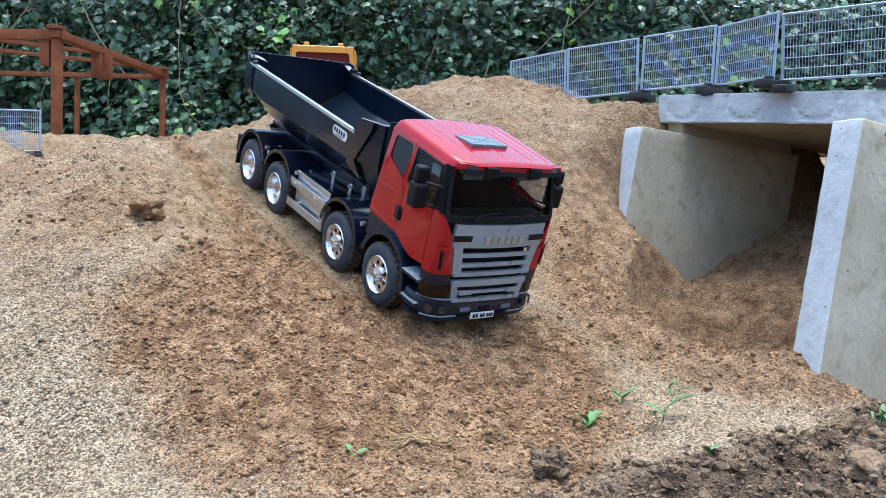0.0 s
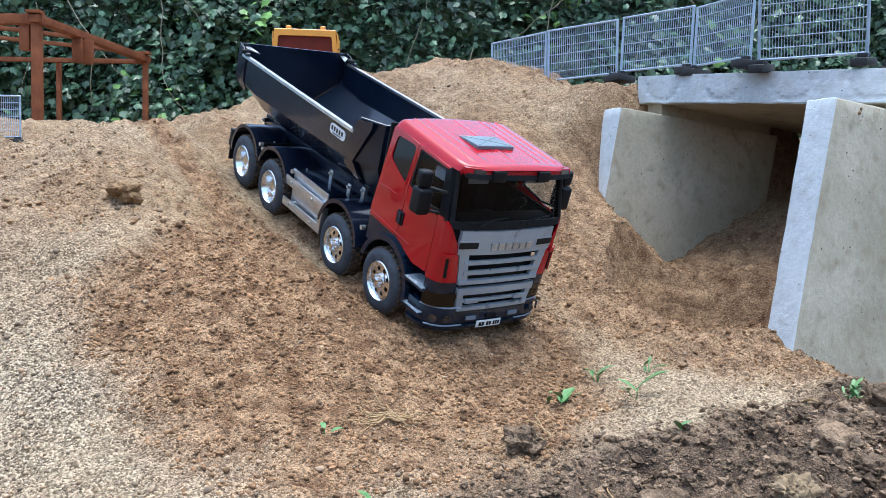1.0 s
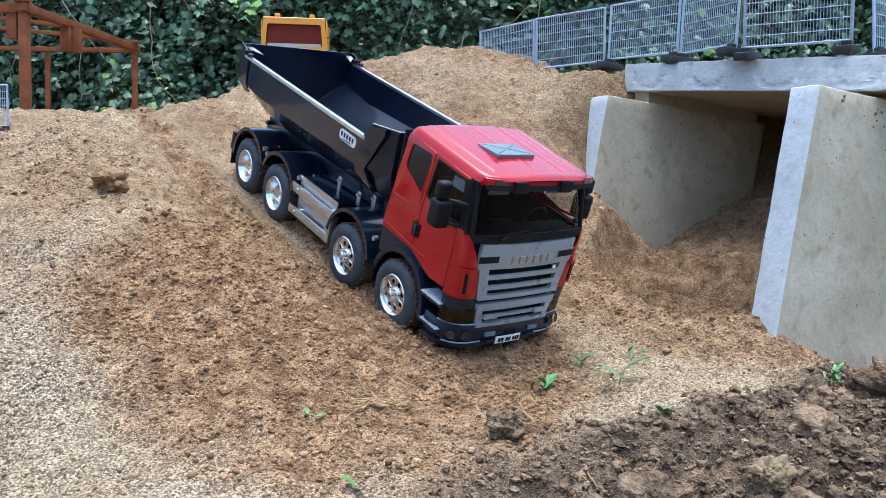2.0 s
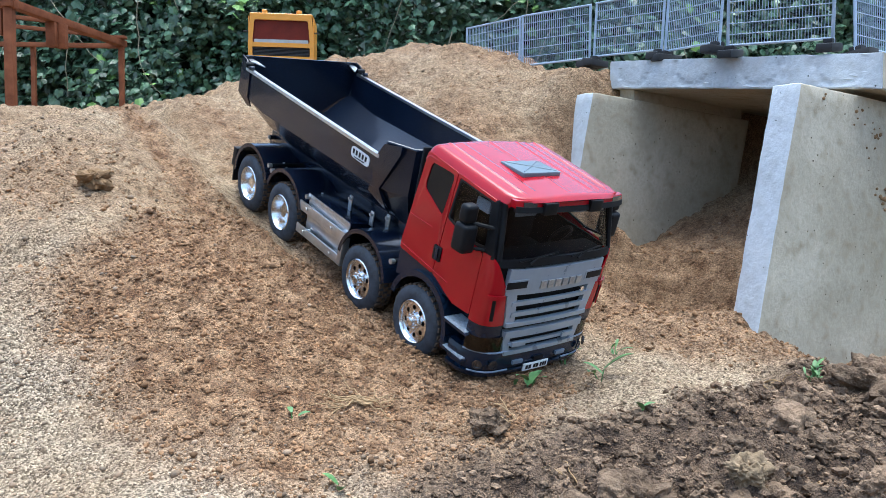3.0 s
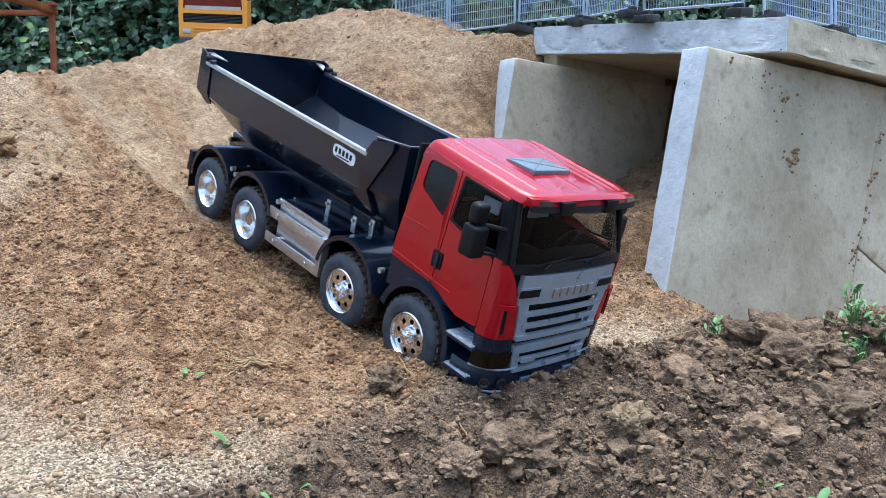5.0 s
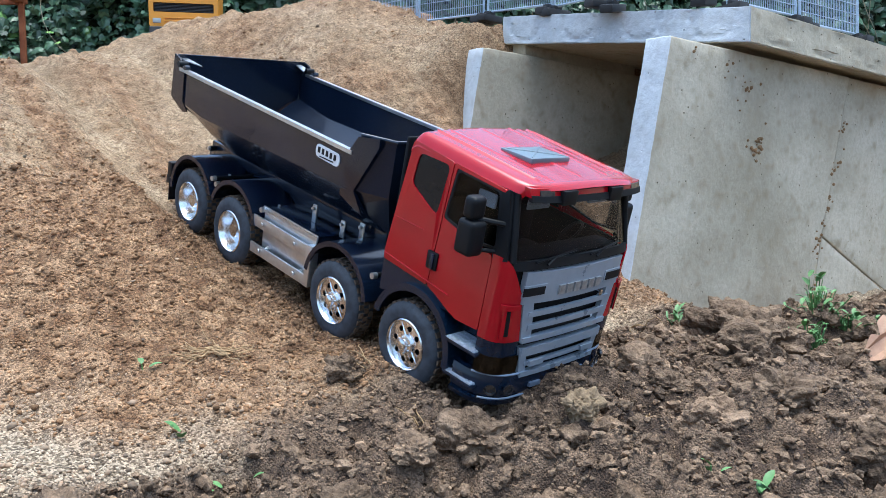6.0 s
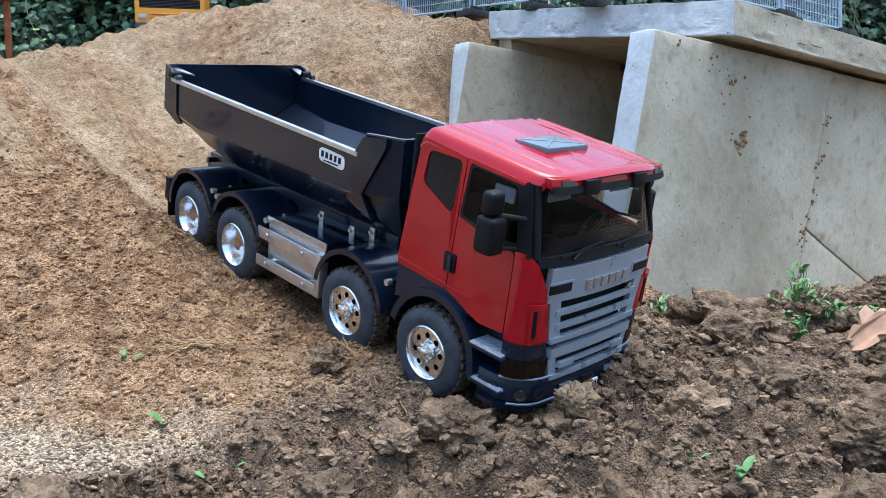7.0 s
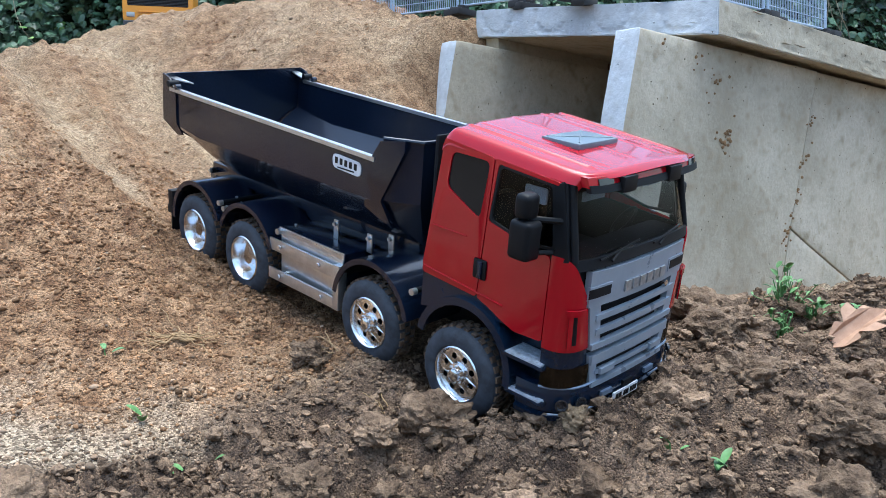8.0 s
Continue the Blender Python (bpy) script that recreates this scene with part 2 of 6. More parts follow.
DRY_LEAF = material("dry brown leaf", (0.30, 0.155, 0.085), 0.6, vary=0.25, size=0.02, other=(0.42, 0.25, 0.155))

# ---------------------------------------------------------------- the ground
HILLS = [
    [-0.098, 0.059, -0.081, -0.063, -0.101, -0.094],
    [-0.016, -0.069, 0.02, 0.054, -0.01, 0.018],
    [0.088, -0.021, 0.037, -0.137, -0.054, 0.077],
    [-0.101, 0.027, -0.041, -0.026, 0.155, -0.024],
    [-0.005, 0.064, -0.052, 0.029, -0.113, -0.015],
    [-0.019, -0.008, 0.001, 0.077, 0.108, 0.101],
    [-0.024, 0.04, -0.039, -0.068, 0.088, -0.11],
]


# how far the sand is pressed down or heaped up along the two wheel tracks, from top to bottom
TRACKS = [
    [-0.0018, -0.0003, 0.0056, 0.0133, 0.0174, 0.015, 0.0054, 0.0053, -0.0069, -0.0016, -0.0025, -0.0048, 0.0077],
    [-0.0061, -0.0099, 0.0048, 0.0042, 0.0105, 0.0057, 0.0065, 0.0008, -0.001, 0.0004, -0.0064, 0.0101, 0.0046],
]


def shape(x, y):
    """The lie of the land: a bank that climbs away from the eye, with soft hills and hollows."""
    z = 0.08 + 0.45 * smoothstep((y - 0.3 * x - 0.45) / 1.25)
    for i, row in enumerate(HILLS):
        for j, w in enumerate(row):
            z = z + w * np.exp(-((x + 0.75 - 0.3 * i) ** 2 + (y - 0.3 - 0.3 * j) ** 2) / 0.08)
    u, v = (x + 0.06) * 0.61 - (y - 0.875) * 0.79, (x + 0.06) * 0.79 + (y - 0.875) * 0.61
    for row, across in zip(TRACKS, (0.0588, 0.2147)):
        for k, w in enumerate(row):
            z = z + (w + 0.003) * np.exp(-((u + 0.55 - 0.07 * k) / 0.06) ** 2 - ((v - across) / 0.055) ** 2)
    # a hole between the clods, into which the bumper noses down
    z = z - 0.022 * np.exp(-((x - 0.236) ** 2 + (y - 0.607) ** 2) / 0.0014)
    # the gravel heap behind the fence
    z = z + 0.045 * np.exp(-((x - 0.27) / 0.17) ** 2 - ((y - 1.76) / 0.09) ** 2)
    # the underpass: fill behind its far wall, a sandy cutting between the walls, low ground before the near wall
    a, n = (x - 0.495) * 0.89 + (y - 0.978) * 0.456, -(x - 0.495) * 0.456 + (y - 0.978) * 0.89
    z = z + (0.0127) * smoothstep((n - 0.36) / 0.045) * smoothstep((a + 0.07) / 0.09) * smoothstep((0.9 - a) / 0.3)
    fill = smoothstep((n - 0.385) / 0.04) * smoothstep((a + 0.13) / 0.13) * smoothstep((0.80 - n) / 0.25) * smoothstep((0.46 - a) / 0.08)
    z = z * (1 - fill) + np.maximum(z, 0.528) * fill
    cut = smoothstep(n / 0.041) * smoothstep((0.405 - n) / 0.040) * smoothstep((a + 0.10) / 0.12) * smoothstep((1.35 - a) / 0.3)
    bed = 0.220 + 0.15 * np.clip(a, 0, 0.1) + 0.45 * np.clip(a - 0.11, 0, 0.47) - 0.045 * smoothstep((0.2 - n) / 0.15)
    z = z * (1 - cut) + bed * cut
    # open ground past the far wall's end
    past = smoothstep((a - 0.40) / 0.06) * smoothstep((1.3 - a) / 0.2) * smoothstep((n - 0.28) / 0.06) * smoothstep((0.95 - n) / 0.15)
    z = z * (1 - past) + np.minimum(z, 0.435 + 0.03 * smoothstep((a - 0.6) / 0.3)) * past
    low = smoothstep((0.036 - n) / 0.034) * smoothstep((a + 0.05) / 0.10) * smoothstep((n + 0.22) / 0.16)
    z = z * (1 - low) + (0.092 - 0.04 * np.clip(a - 0.15, 0, 1)) * low
    # the dug hollow before the underpass, with a stepped sand face
    d = np.sqrt(((x - 0.388) / 0.132) ** 2 + ((y - 1.085) / 0.115) ** 2) + 0.13 * fbm(x, y, 0.05, 3, 71)
    dug = 0.146 + 0.048 * smoothstep((d - 0.76) / 0.14) + 0.045 * smoothstep((d - 0.93) / 0.12) + 1.2 * np.clip(d - 1.05, 0, 1)
    return np.minimum(z, dug)


def dark_at(x, y):
    """How far clay is spread over the gravel, past the broken ground itself."""
    edge = np.interp(x, [-0.3, -0.1, 0.0, 0.07, 0.15, 0.22, 0.3, 0.45, 0.62, 0.9, 1.5], [0.38, 0.485, 0.567, 0.645, 0.690, 0.715, 0.760, 0.89, 0.965, 1.02, 1.1])
    return np.maximum(soil_at(x, y), smoothstep((edge + 0.10 * fbm(x, y, 0.06, 4, 6) - y) / 0.05 + 0.4))


def soil_at(x, y):
    """How far the ground is dark clay: the near strip, along a wavering line."""
    edge = np.interp(x, [-0.3, -0.1, 0.0, 0.12, 0.3, 0.45, 0.62, 0.9, 1.5], [0.36, 0.47, 0.545, 0.63, 0.735, 0.89, 0.965, 1.02, 1.1])
    return smoothstep((edge + 0.07 * fbm(x, y, 0.09, 3, 5) - y) / 0.045 + 0.3)


def fresh_at(x, y):
    """Loose damp sand: the tipped heap and the wheel tracks that lead down to it; also the damp, shadowed pit."""
    u, v = (x + 0.06) * 0.61 - (y - 0.875) * 0.79, (x + 0.06) * 0.79 + (y - 0.875) * 0.61
    wob = 0.10 * fbm(x, y, 0.12, 3, 11)
    heap = 1 - smoothstep((np.sqrt((u / 0.255) ** 2 + (v / 0.265) ** 2) - 0.80 + 6 * wob) / 0.5)
    track = smoothstep((0.030 - np.abs(v - 0.042 + wob * 0.3)) / 0.02) + smoothstep((0.030 - np.abs(v - 0.222 + wob * 0.3)) / 0.02)
    track = track * smoothstep((-u - 0.05) / 0.15) * smoothstep((u + 0.95) / 0.3)
    # pit and underpass floor: damp sand, with the shadow there coloured in as well
    damp_shaded_pit = 1 - smoothstep((np.sqrt(((x - 0.44) / 0.36) ** 2 + ((y - 1.14) / 0.29) ** 2) - 0.7 + 2 * wob) / 0.3)
    bank = 0.9 * (0.6 + 0.4 * smoothstep((x + 0.38) / 0.25)) * smoothstep((y - 0.45 * x - 0.98) / 0.22) * np.clip(0.62 + 1.6 * fbm(x, y, 0.11, 4, 13), 0, 1)
    # crumbs thrown up along the wheel tracks
    side = (np.exp(-((v + 0.030 + wob * 0.3) / 0.032) ** 2) + 0.8 * np.exp(-((v - 0.125 + wob * 0.3) / 0.030) ** 2)) * smoothstep((-u + 0.05) / 0.12) * smoothstep((u + 1.0) / 0.3)
    return np.clip(np.maximum(np.maximum(heap, side), np.maximum(0.8 * damp_shaded_pit, bank)), 0, 1) * (1 - 0.8 * np.clip(track, 0, 1)) * (1 - soil_at(x, y))


def height(x, y):
    """The ground's height with its lumps, ruts and clods."""
    soil, fresh = soil_at(x, y), fresh_at(x, y)
    near = np.clip(1.3 - 0.2 * np.abs(y), 0.2, 1)
    z = shape(x, y) + near * (0.020 * fbm(x, y, 0.16, 3, 1) + 0.012 * fbm(x, y, 0.045, 3, 2) + 0.0105 * fbm(x, y, 0.014, 3, 3))
    u, v = (x + 0.06) * 0.61 - (y - 0.875) * 0.79, (x + 0.06) * 0.79 + (y - 0.875) * 0.61
    rut = np.exp(-((v - 0.048) / 0.022) ** 2) - (0.5 + 2.2 * fbm(x, y, 0.03, 3, 37)) * np.exp(-((v + 0.008) / 0.016) ** 2) + np.exp(-((v - 0.225) / 0.022) ** 2) - (0.5 + 2.2 * fbm(x, y, 0.03, 3, 38)) * np.exp(-((v - 0.10) / 0.016) ** 2)
    z = z - 0.015 * rut * smoothstep((-u + 0.05) / 0.1) * smoothstep((u + 1.0) / 0.3)
    z = z + fresh * (0.013 * fbm(x, y, 0.022, 3, 7) + 0.004)
    lumps = 1 - np.abs(2 * fbm(x, y, 0.085, 3, 8)) * 2
    clods = np.abs(fbm(x, y, 0.030, 4, 9)) ** 0.7
    z = z + soil * (0.036 * (lumps - 0.62) + 0.034 * (clods - 0.3) + 0.010 * fbm(x, y, 0.010, 2, 10))
    z = z + smoothstep((-0.22 - x) / 0.12) * smoothstep((y - 0.72) / 0.2) * (0.040 * np.abs(fbm(x, y, 0.075, 4, 27)) - 0.008)
    crest = smoothstep((y - 1.25) / 0.3) * smoothstep((2.0 - y) / 0.3)
    z = z + smoothstep((y - 1.1) / 0.25) * smoothstep((2.2 - y) / 0.3) * (0.030 * np.abs(fbm(x, y, 0.055, 3, 23)) - 0.005)
    z = z + crest * (0.045 * np.abs(fbm(x, y, 0.13, 4, 21)) - 0.008)
    return z


def spread(dense, out, growth=1.35):
    """Coordinates that are dense in the middle and coarsen outwards to the horizon."""
    lo, hi, step = dense
    line = list(np.arange(lo, hi, step))
    s, a, b = step, lo, line[-1]
    left, right = [], []
    while b < out:
        s *= growth
        a, b = a - s, b + s
        left.append(a), right.append(b)
    return np.array(left[::-1] + line + right)


def build_ground():
    gx = spread((-1.05, 1.15, 0.0048), 300)
    gy = np.unique(np.round(np.concatenate([spread((0.22, 1.30, 0.0042), 300), np.arange(1.3, 2.6, 0.009)]), 5))
    gy = gy[(gy < 1.3) | (gy > 2.6) | (np.isin(np.round(gy, 5), np.round(np.arange(1.3, 2.6, 0.009), 5)))]
    X, Y = np.meshgrid(gx, gy)
    x, y = X.ravel(), Y.ravel()
    z = height(x, y)
    n, k = len(gx), len(gy)
    i = (np.arange(k - 1)[:, None] * n + np.arange(n - 1)[None]).ravel()
    faces = np.stack([i, i + 1, i + n + 1, i + n], 1)
    gravel = np.clip(0.55 + 1.6 * fbm(x, y, 0.25, 3, 31), 0, 1) * (1 - smoothstep((y - 0.75) / 0.5) * 0.75)
    ob = mesh_np("ground", np.stack([x, y, z], 1), faces, GROUND, {"soil": dark_at(x, y), "fresh": fresh_at(x, y), "gravel": gravel})
    return tagged(ob, "sandy gravel ground with damp heaps and dark clay", "ground", kind="structure")


build_ground()


def ico(sub):
    bm = bmesh.new()
    bmesh.ops.create_icosphere(bm, subdivisions=sub, radius=1)
    bm.verts.index_update()
    v = np.array([p.co[:] for p in bm.verts])
    f = np.array([[q.index for q in p.verts] for p in bm.faces])
    bm.free()
    return v, f


def scatter(name, n, region, keep, sizes, sub, material_, seed, squash=0.7, rough=0.35, sink=0.25, smooth=True):
    """Many small stones or lumps lying on the ground, as one mesh."""
    rng = np.random.default_rng(seed)
    x0, x1, y0, y1 = region
    x, y = rng.uniform(x0, x1, n), rng.uniform(y0, y1, n)
    ok = rng.uniform(0, 1, n) < keep(x, y)
    x, y = x[ok], y[ok]
    n = len(x)
    size = sizes(rng, n)
    z = height(x, y) + size * (1 - 2 * sink) * squash
    bv, bf = ico(sub)
    # each lump its own uneven form
    form = rng.normal(0, 1, (n, 1, 3)) @ bv.T[None]
    form2 = np.sin(3.1 * (rng.normal(0, 1, (n, 1, 3)) @ bv.T[None]) + rng.uniform(0, 6, (n, 1, 1)))
    r = 1 + rough * (0.3 * form[:, 0] + 0.45 * form2[:, 0] * 0.8 + (rng.uniform(-0.3, 0.3, (n, len(bv))) if sub > 1 else 0))
    p = bv[None] * np.clip(r, 0.45, 1.7)[:, :, None] * np.stack([np.ones(n), rng.uniform(0.65, 1, n), rng.uniform(0.5, 0.85, n) * squash / 0.7], 1)[:, None, :]
    a = rng.uniform(0, 2 * np.pi, n)
    c, s = np.cos(a)[:, None], np.sin(a)[:, None]
    px, py = p[:, :, 0] * c - p[:, :, 1] * s, p[:, :, 0] * s + p[:, :, 1] * c
    tilt = rng.uniform(-0.5, 0.5, n)[:, None]
    pz = p[:, :, 2] + px * tilt * 0.6
    v = np.stack([px, py, pz], 2) * size[:, None, None] + np.stack([x, y, z], 1)[:, None, :]
    f = (bf[None] + (np.arange(n) * len(bv))[:, None, None]).reshape(-1, 3)
    return mesh_np(name, v.reshape(-1, 3), f, material_, smooth=smooth)


def near_more(x, y):
    return 1 - 0.88 * smoothstep((y - 0.62) / 0.4)


def pebble_keep(x, y):
    g = np.clip(0.42 + 2.6 * fbm(x, y, 0.16, 4, 31), 0.10, 1)
    return near_more(x, y) * g * (1 - 0.75 * fresh_at(x, y)) * (1 - 0.93 * dark_at(x, y))


tagged(scatter("pebbles", 100000, (-0.75, 0.8, 0.36, 1.5), pebble_keep, lambda r, n: np.clip(r.lognormal(-6.75, 0.45, n), 0.0006, 0.0048), 1, PEBBLE, 3), "small mixed grey and tan pebbles lying on sand", "gravel", kind="stuff")
tagged(scatter("sand_crumbs", 105000, (-0.75, 0.75, 0.45, 1.7), lambda x, y: np.clip(1.5 * fresh_at(x, y) - 0.45, 0, 1) * (1 - 0.88 * smoothstep((y - 1.0) / 0.25)) * (1 - dark_at(x, y)), lambda r, n: np.clip(r.lognormal(-6.85, 0.5, n), 0.0006, 0.0045), 1, CRUMB, 4, rough=0.8), "crumbs of loose damp brown sand", "sand", kind="stuff")
tagged(scatter("damp_sand_crumbs", 85000, (-0.75, 0.75, 0.45, 1.6), lambda x, y: np.clip(fresh_at(x, y) - 0.1, 0, 1) * np.clip(0.30 + 3.2 * fbm(x, y, 0.05, 4, 15), 0.03, 1) * (1 - 0.8 * smoothstep((y - 1.05) / 0.35)) * (1 - dark_at(x, y)), lambda r, n: np.clip(r.lognormal(-6.6, 0.42, n), 0.0007, 0.0036), 1, CRUMB, 6, rough=1.0, sink=0.35, smooth=False), "loose clumps of damp red-brown sand", "sand", kind="stuff")
tagged(scatter("stones", 1500, (-0.75, 0.8, 0.36, 1.2), lambda x, y: pebble_keep(x, y) + 0.05 * fresh_at(x, y), lambda r, n: np.clip(r.lognormal(-6.0, 0.25, n), 0.0015, 0.0040), 2, PEBBLE, 16, squash=0.55, rough=0.35, sink=0.4), "larger pale and grey stones in the gravel", "gravel", kind="stuff")
tagged(scatter("soil_crumbs", 62000, (-0.35, 1.25, 0.25, 1.0), lambda x, y: dark_at(x, y), lambda r, n: np.clip(r.lognormal(-6.45, 0.6, n), 0.0009, 0.007), 1, EARTH, 5, rough=0.9, smooth=False), "crumbs of dark clay soil", "soil", kind="stuff")


TAN_CLAY = material("tan clay", (0.22, 0.155, 0.09), 0.95, vary=0.3, size=0.012, bump=0.004, bump_size=0.005, specular=0.2, other=(0.31, 0.225, 0.14))


def lump(name, x, y, size, seed, material_, label, flat=0.75, sink=0.35, group=""):
    """One broken clod, uneven and angular."""
    bm = bmesh.new()
    bmesh.ops.create_icosphere(bm, subdivisions=5, radius=1)
    off = Vector((seed * 3.7, seed * 1.3, seed * 2.1))
    for v in bm.verts:
        d = v.co.normalized()
        k = 1 + 0.50 * noise.noise(d * 1.3 + off) + 0.24 * noise.noise(d * 2.9 + off) + 0.17 * noise.noise(d * 6 + off) + 0.10 * noise.noise(d * 13 + off) + 0.055 * noise.noise(d * 26 + off)
        cell = noise.voronoi(d * 1.8 + off)[0][0]
        v.co = d * (k - 0.30 * cell) * size
        v.co.z *= flat
    z = float(height(np.array([x]), np.array([y]))[0])
    return tagged(part(name, bm, material_, None, "", pose(x, y, z + size * flat * (1 - 2 * sink), 0, 0, seed * 47 % 360), angle=75), label, "clod", group)


# the pale sandstone lump on the bank, and the large broken clods of clay in the near strip
lump("sand_lump", -0.372, 1.012, 0.020, 3, SANDSTONE, "crumbly brown lump of hardened sand on the bank", sink=0.2)

# ---------------------------------------------------------------- the concrete underpass
ALONG = Vector((0.890, 0.456, -0.070))      # the way the tunnel runs
ACROSS = Vector((-0.456, 0.890, 0.0))       # from the near wall to the far wall
DOWN = Vector((-0.165, -0.075, -1.0))       # the walls lean a little


def block(name, origin, length, thick, depth, label, seed=1, cut=None, ends=(0,), parent=None, down=DOWN):
    """A cast concrete slab: origin is its top front corner; a along the tunnel, b across, c down."""
    bm = bmesh.new()
    bmesh.ops.create_cube(bm, size=1)
    bmesh.ops.translate(bm, vec=(0.5, 0.5, 0.5), verts=bm.verts)
    if cut:
        for p, n in cut:
            r = bmesh.ops.bisect_plane(bm, geom=bm.verts[:] + bm.edges[:] + bm.faces[:], plane_co=p, plane_no=n, clear_outer=True)
            bmesh.ops.holes_fill(bm, edges=[e for e in r["geom_cut"] if isinstance(e, bmesh.types.BMEdge)])
    sx, sy, sz = length, thick, depth
    bmesh.ops.scale(bm, vec=(sx, sy, sz), verts=bm.verts)
    bmesh.ops.bevel(bm, geom=bm.edges[:], offset=0.0016, segments=2, affect="EDGES", profile=0.5)
    bmesh.ops.triangulate(bm, faces=bm.faces[:])
    for _ in range(5):
        es = [e for e in bm.edges if e.calc_length() > 0.016]
        if es:
            bmesh.ops.subdivide_edges(bm, edges=es, cuts=1)
            bmesh.ops.triangulate(bm, faces=bm.faces[:])
    off = Vector((seed * 5.1, seed * 2.3, seed))
    for v in bm.verts:
        p = v.co
        rim = sum((abs(p.x) < 0.004 or abs(p.x - sx) < 0.004, abs(p.y) < 0.004 or abs(p.y - sy) < 0.004, abs(p.z) < 0.004 or abs(p.z - sz) < 0.004))
        k = 0.0005 if rim < 2 else 0.0009
        v.co = p + k * noise.noise_vector(p * 60 + off) + 0.0006 * noise.noise_vector(p * 16 + off)
    # end faces take the copy with cool sky light in its colour
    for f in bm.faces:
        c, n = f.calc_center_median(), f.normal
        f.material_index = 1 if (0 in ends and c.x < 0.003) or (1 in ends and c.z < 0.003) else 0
    m = Matrix((ALONG, ACROSS, down)).transposed().to_4x4()
    m.translation = origin
    bm.transform(m)
    ob = part(name, bm, [CONCRETE, CONCRETE_SKYLIT], parent, angle=50)
    return tagged(ob, label, "" if parent else "wall", kind="" if parent else "structure")


NEAR = Vector((0.502, 0.980, 0.457))
block("wall_near", NEAR, 0.402, 0.041, 0.46, "leaning cast concrete retaining wall, its rough end tinted pale as sky-lit", 1)
# the second stone of the near wall, cracked across its lower corner
two = NEAR + ALONG * 0.4095 + ACROSS * 0.005
crack = (Vector((0.0, 0.5, 0.525)), Vector((-0.56, 0.0, 1.0)))
block("wall_near_second", two, 0.62, 0.041, 0.46, "cracked cast concrete retaining wall stone", 2, cut=[crack], ends=())
block("wall_near_fragment", two + DOWN * 0.001 + ALONG * 0.001, 0.62, 0.041, 0.46, "broken lower corner of a concrete wall stone", 3, cut=[(crack[0] + Vector((0, 0, 0.005)), -crack[1])], ends=())
FAR = Vector((0.312, 1.293, 0.479))
block("wall_far", FAR, 0.365, 0.041, 0.44, "cast concrete underpass wall, its rough end tinted pale as sky-lit", 4)

# the bridge deck: a thick slab that spans the two walls
def deck():
    r, l = Vector((0.619, 1.006, 0.455)), Vector((0.358, 1.375, 0.496))
    along, side = Vector((0.89, 0.456, -0.075)) * 1.1, l - r
    bm = bmesh.new()
    bmesh.ops.create_cube(bm, size=1)
    bmesh.ops.translate(bm, vec=(0.5, 0.5, 0.5), verts=bm.verts)
    bmesh.ops.scale(bm, vec=(1.1, 0.454, 0.046), verts=bm.verts)
    bmesh.ops.bevel(bm, geom=bm.edges[:], offset=0.0015, segments=2, affect="EDGES")
    bmesh.ops.triangulate(bm, faces=bm.faces[:])
    for _ in range(6):
        es = [e for e in bm.edges if e.calc_length() > 0.014 and min(v.co.x for v in e.verts) < 0.6]
        if es:
            bmesh.ops.subdivide_edges(bm, edges=es, cuts=1)
            bmesh.ops.triangulate(bm, faces=bm.faces[:])
    for v in bm.verts:
        p = v.co.copy()
        v.co = p + 0.0010 * noise.noise_vector(p * 45) + 0.0007 * noise.noise_vector(p * 14)
    # shallow cast scallops along both visible edges
        for face, u in ((p.x < 0.003, p.y), (p.y < 0.003, p.x)):
            if face and 0.003 < p.z < 0.043:
                du = (u % 0.115) - 0.057
                ring = math.hypot(du, (p.z - 0.040) * 0.95)
                if abs(ring - 0.034) < 0.004:
                    v.co += Vector((0.0016, 0, 0)) if p.x < 0.003 else Vector((0, 0.0016, 0))
    # the deck's front end gets the painted sky-light tint too
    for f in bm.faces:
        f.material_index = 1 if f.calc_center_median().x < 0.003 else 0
    m = Matrix((along / 1.1, side / 0.454, Vector((0, 0.03, 1)))).transposed().to_4x4()
    m.translation = r
    bm.transform(m)
    tagged(part("bridge_deck", bm, [CONCRETE, CONCRETE_SKYLIT], None, angle=50), "thick weathered concrete slab laid as a bridge deck", "bridge", kind="structure")
    return r, l, along


DECK_R, DECK_L, DECK_ALONG = deck()
bm = bmesh.new()
bmesh.ops.create_cube(bm, size=1)
bmesh.ops.subdivide_edges(bm, edges=bm.edges[:], cuts=6)
m = Matrix((Vector((0.89, 0.456, -0.07)) * 0.26, ACROSS * 0.034, Vector((0, 0, 0.026)))).transposed().to_4x4()
m.translation = FAR + ALONG * 0.225 + ACROSS * 0.026 + Vector((0, 0, 0.012))
bm.transform(m)
for v in bm.verts:
    v.co += 0.002 * noise.noise_vector(v.co * 40)
tagged(part("mortar_bed", bm, CONCRETE, None), "rough mortar strip under a concrete deck", "mortar", kind="structure")


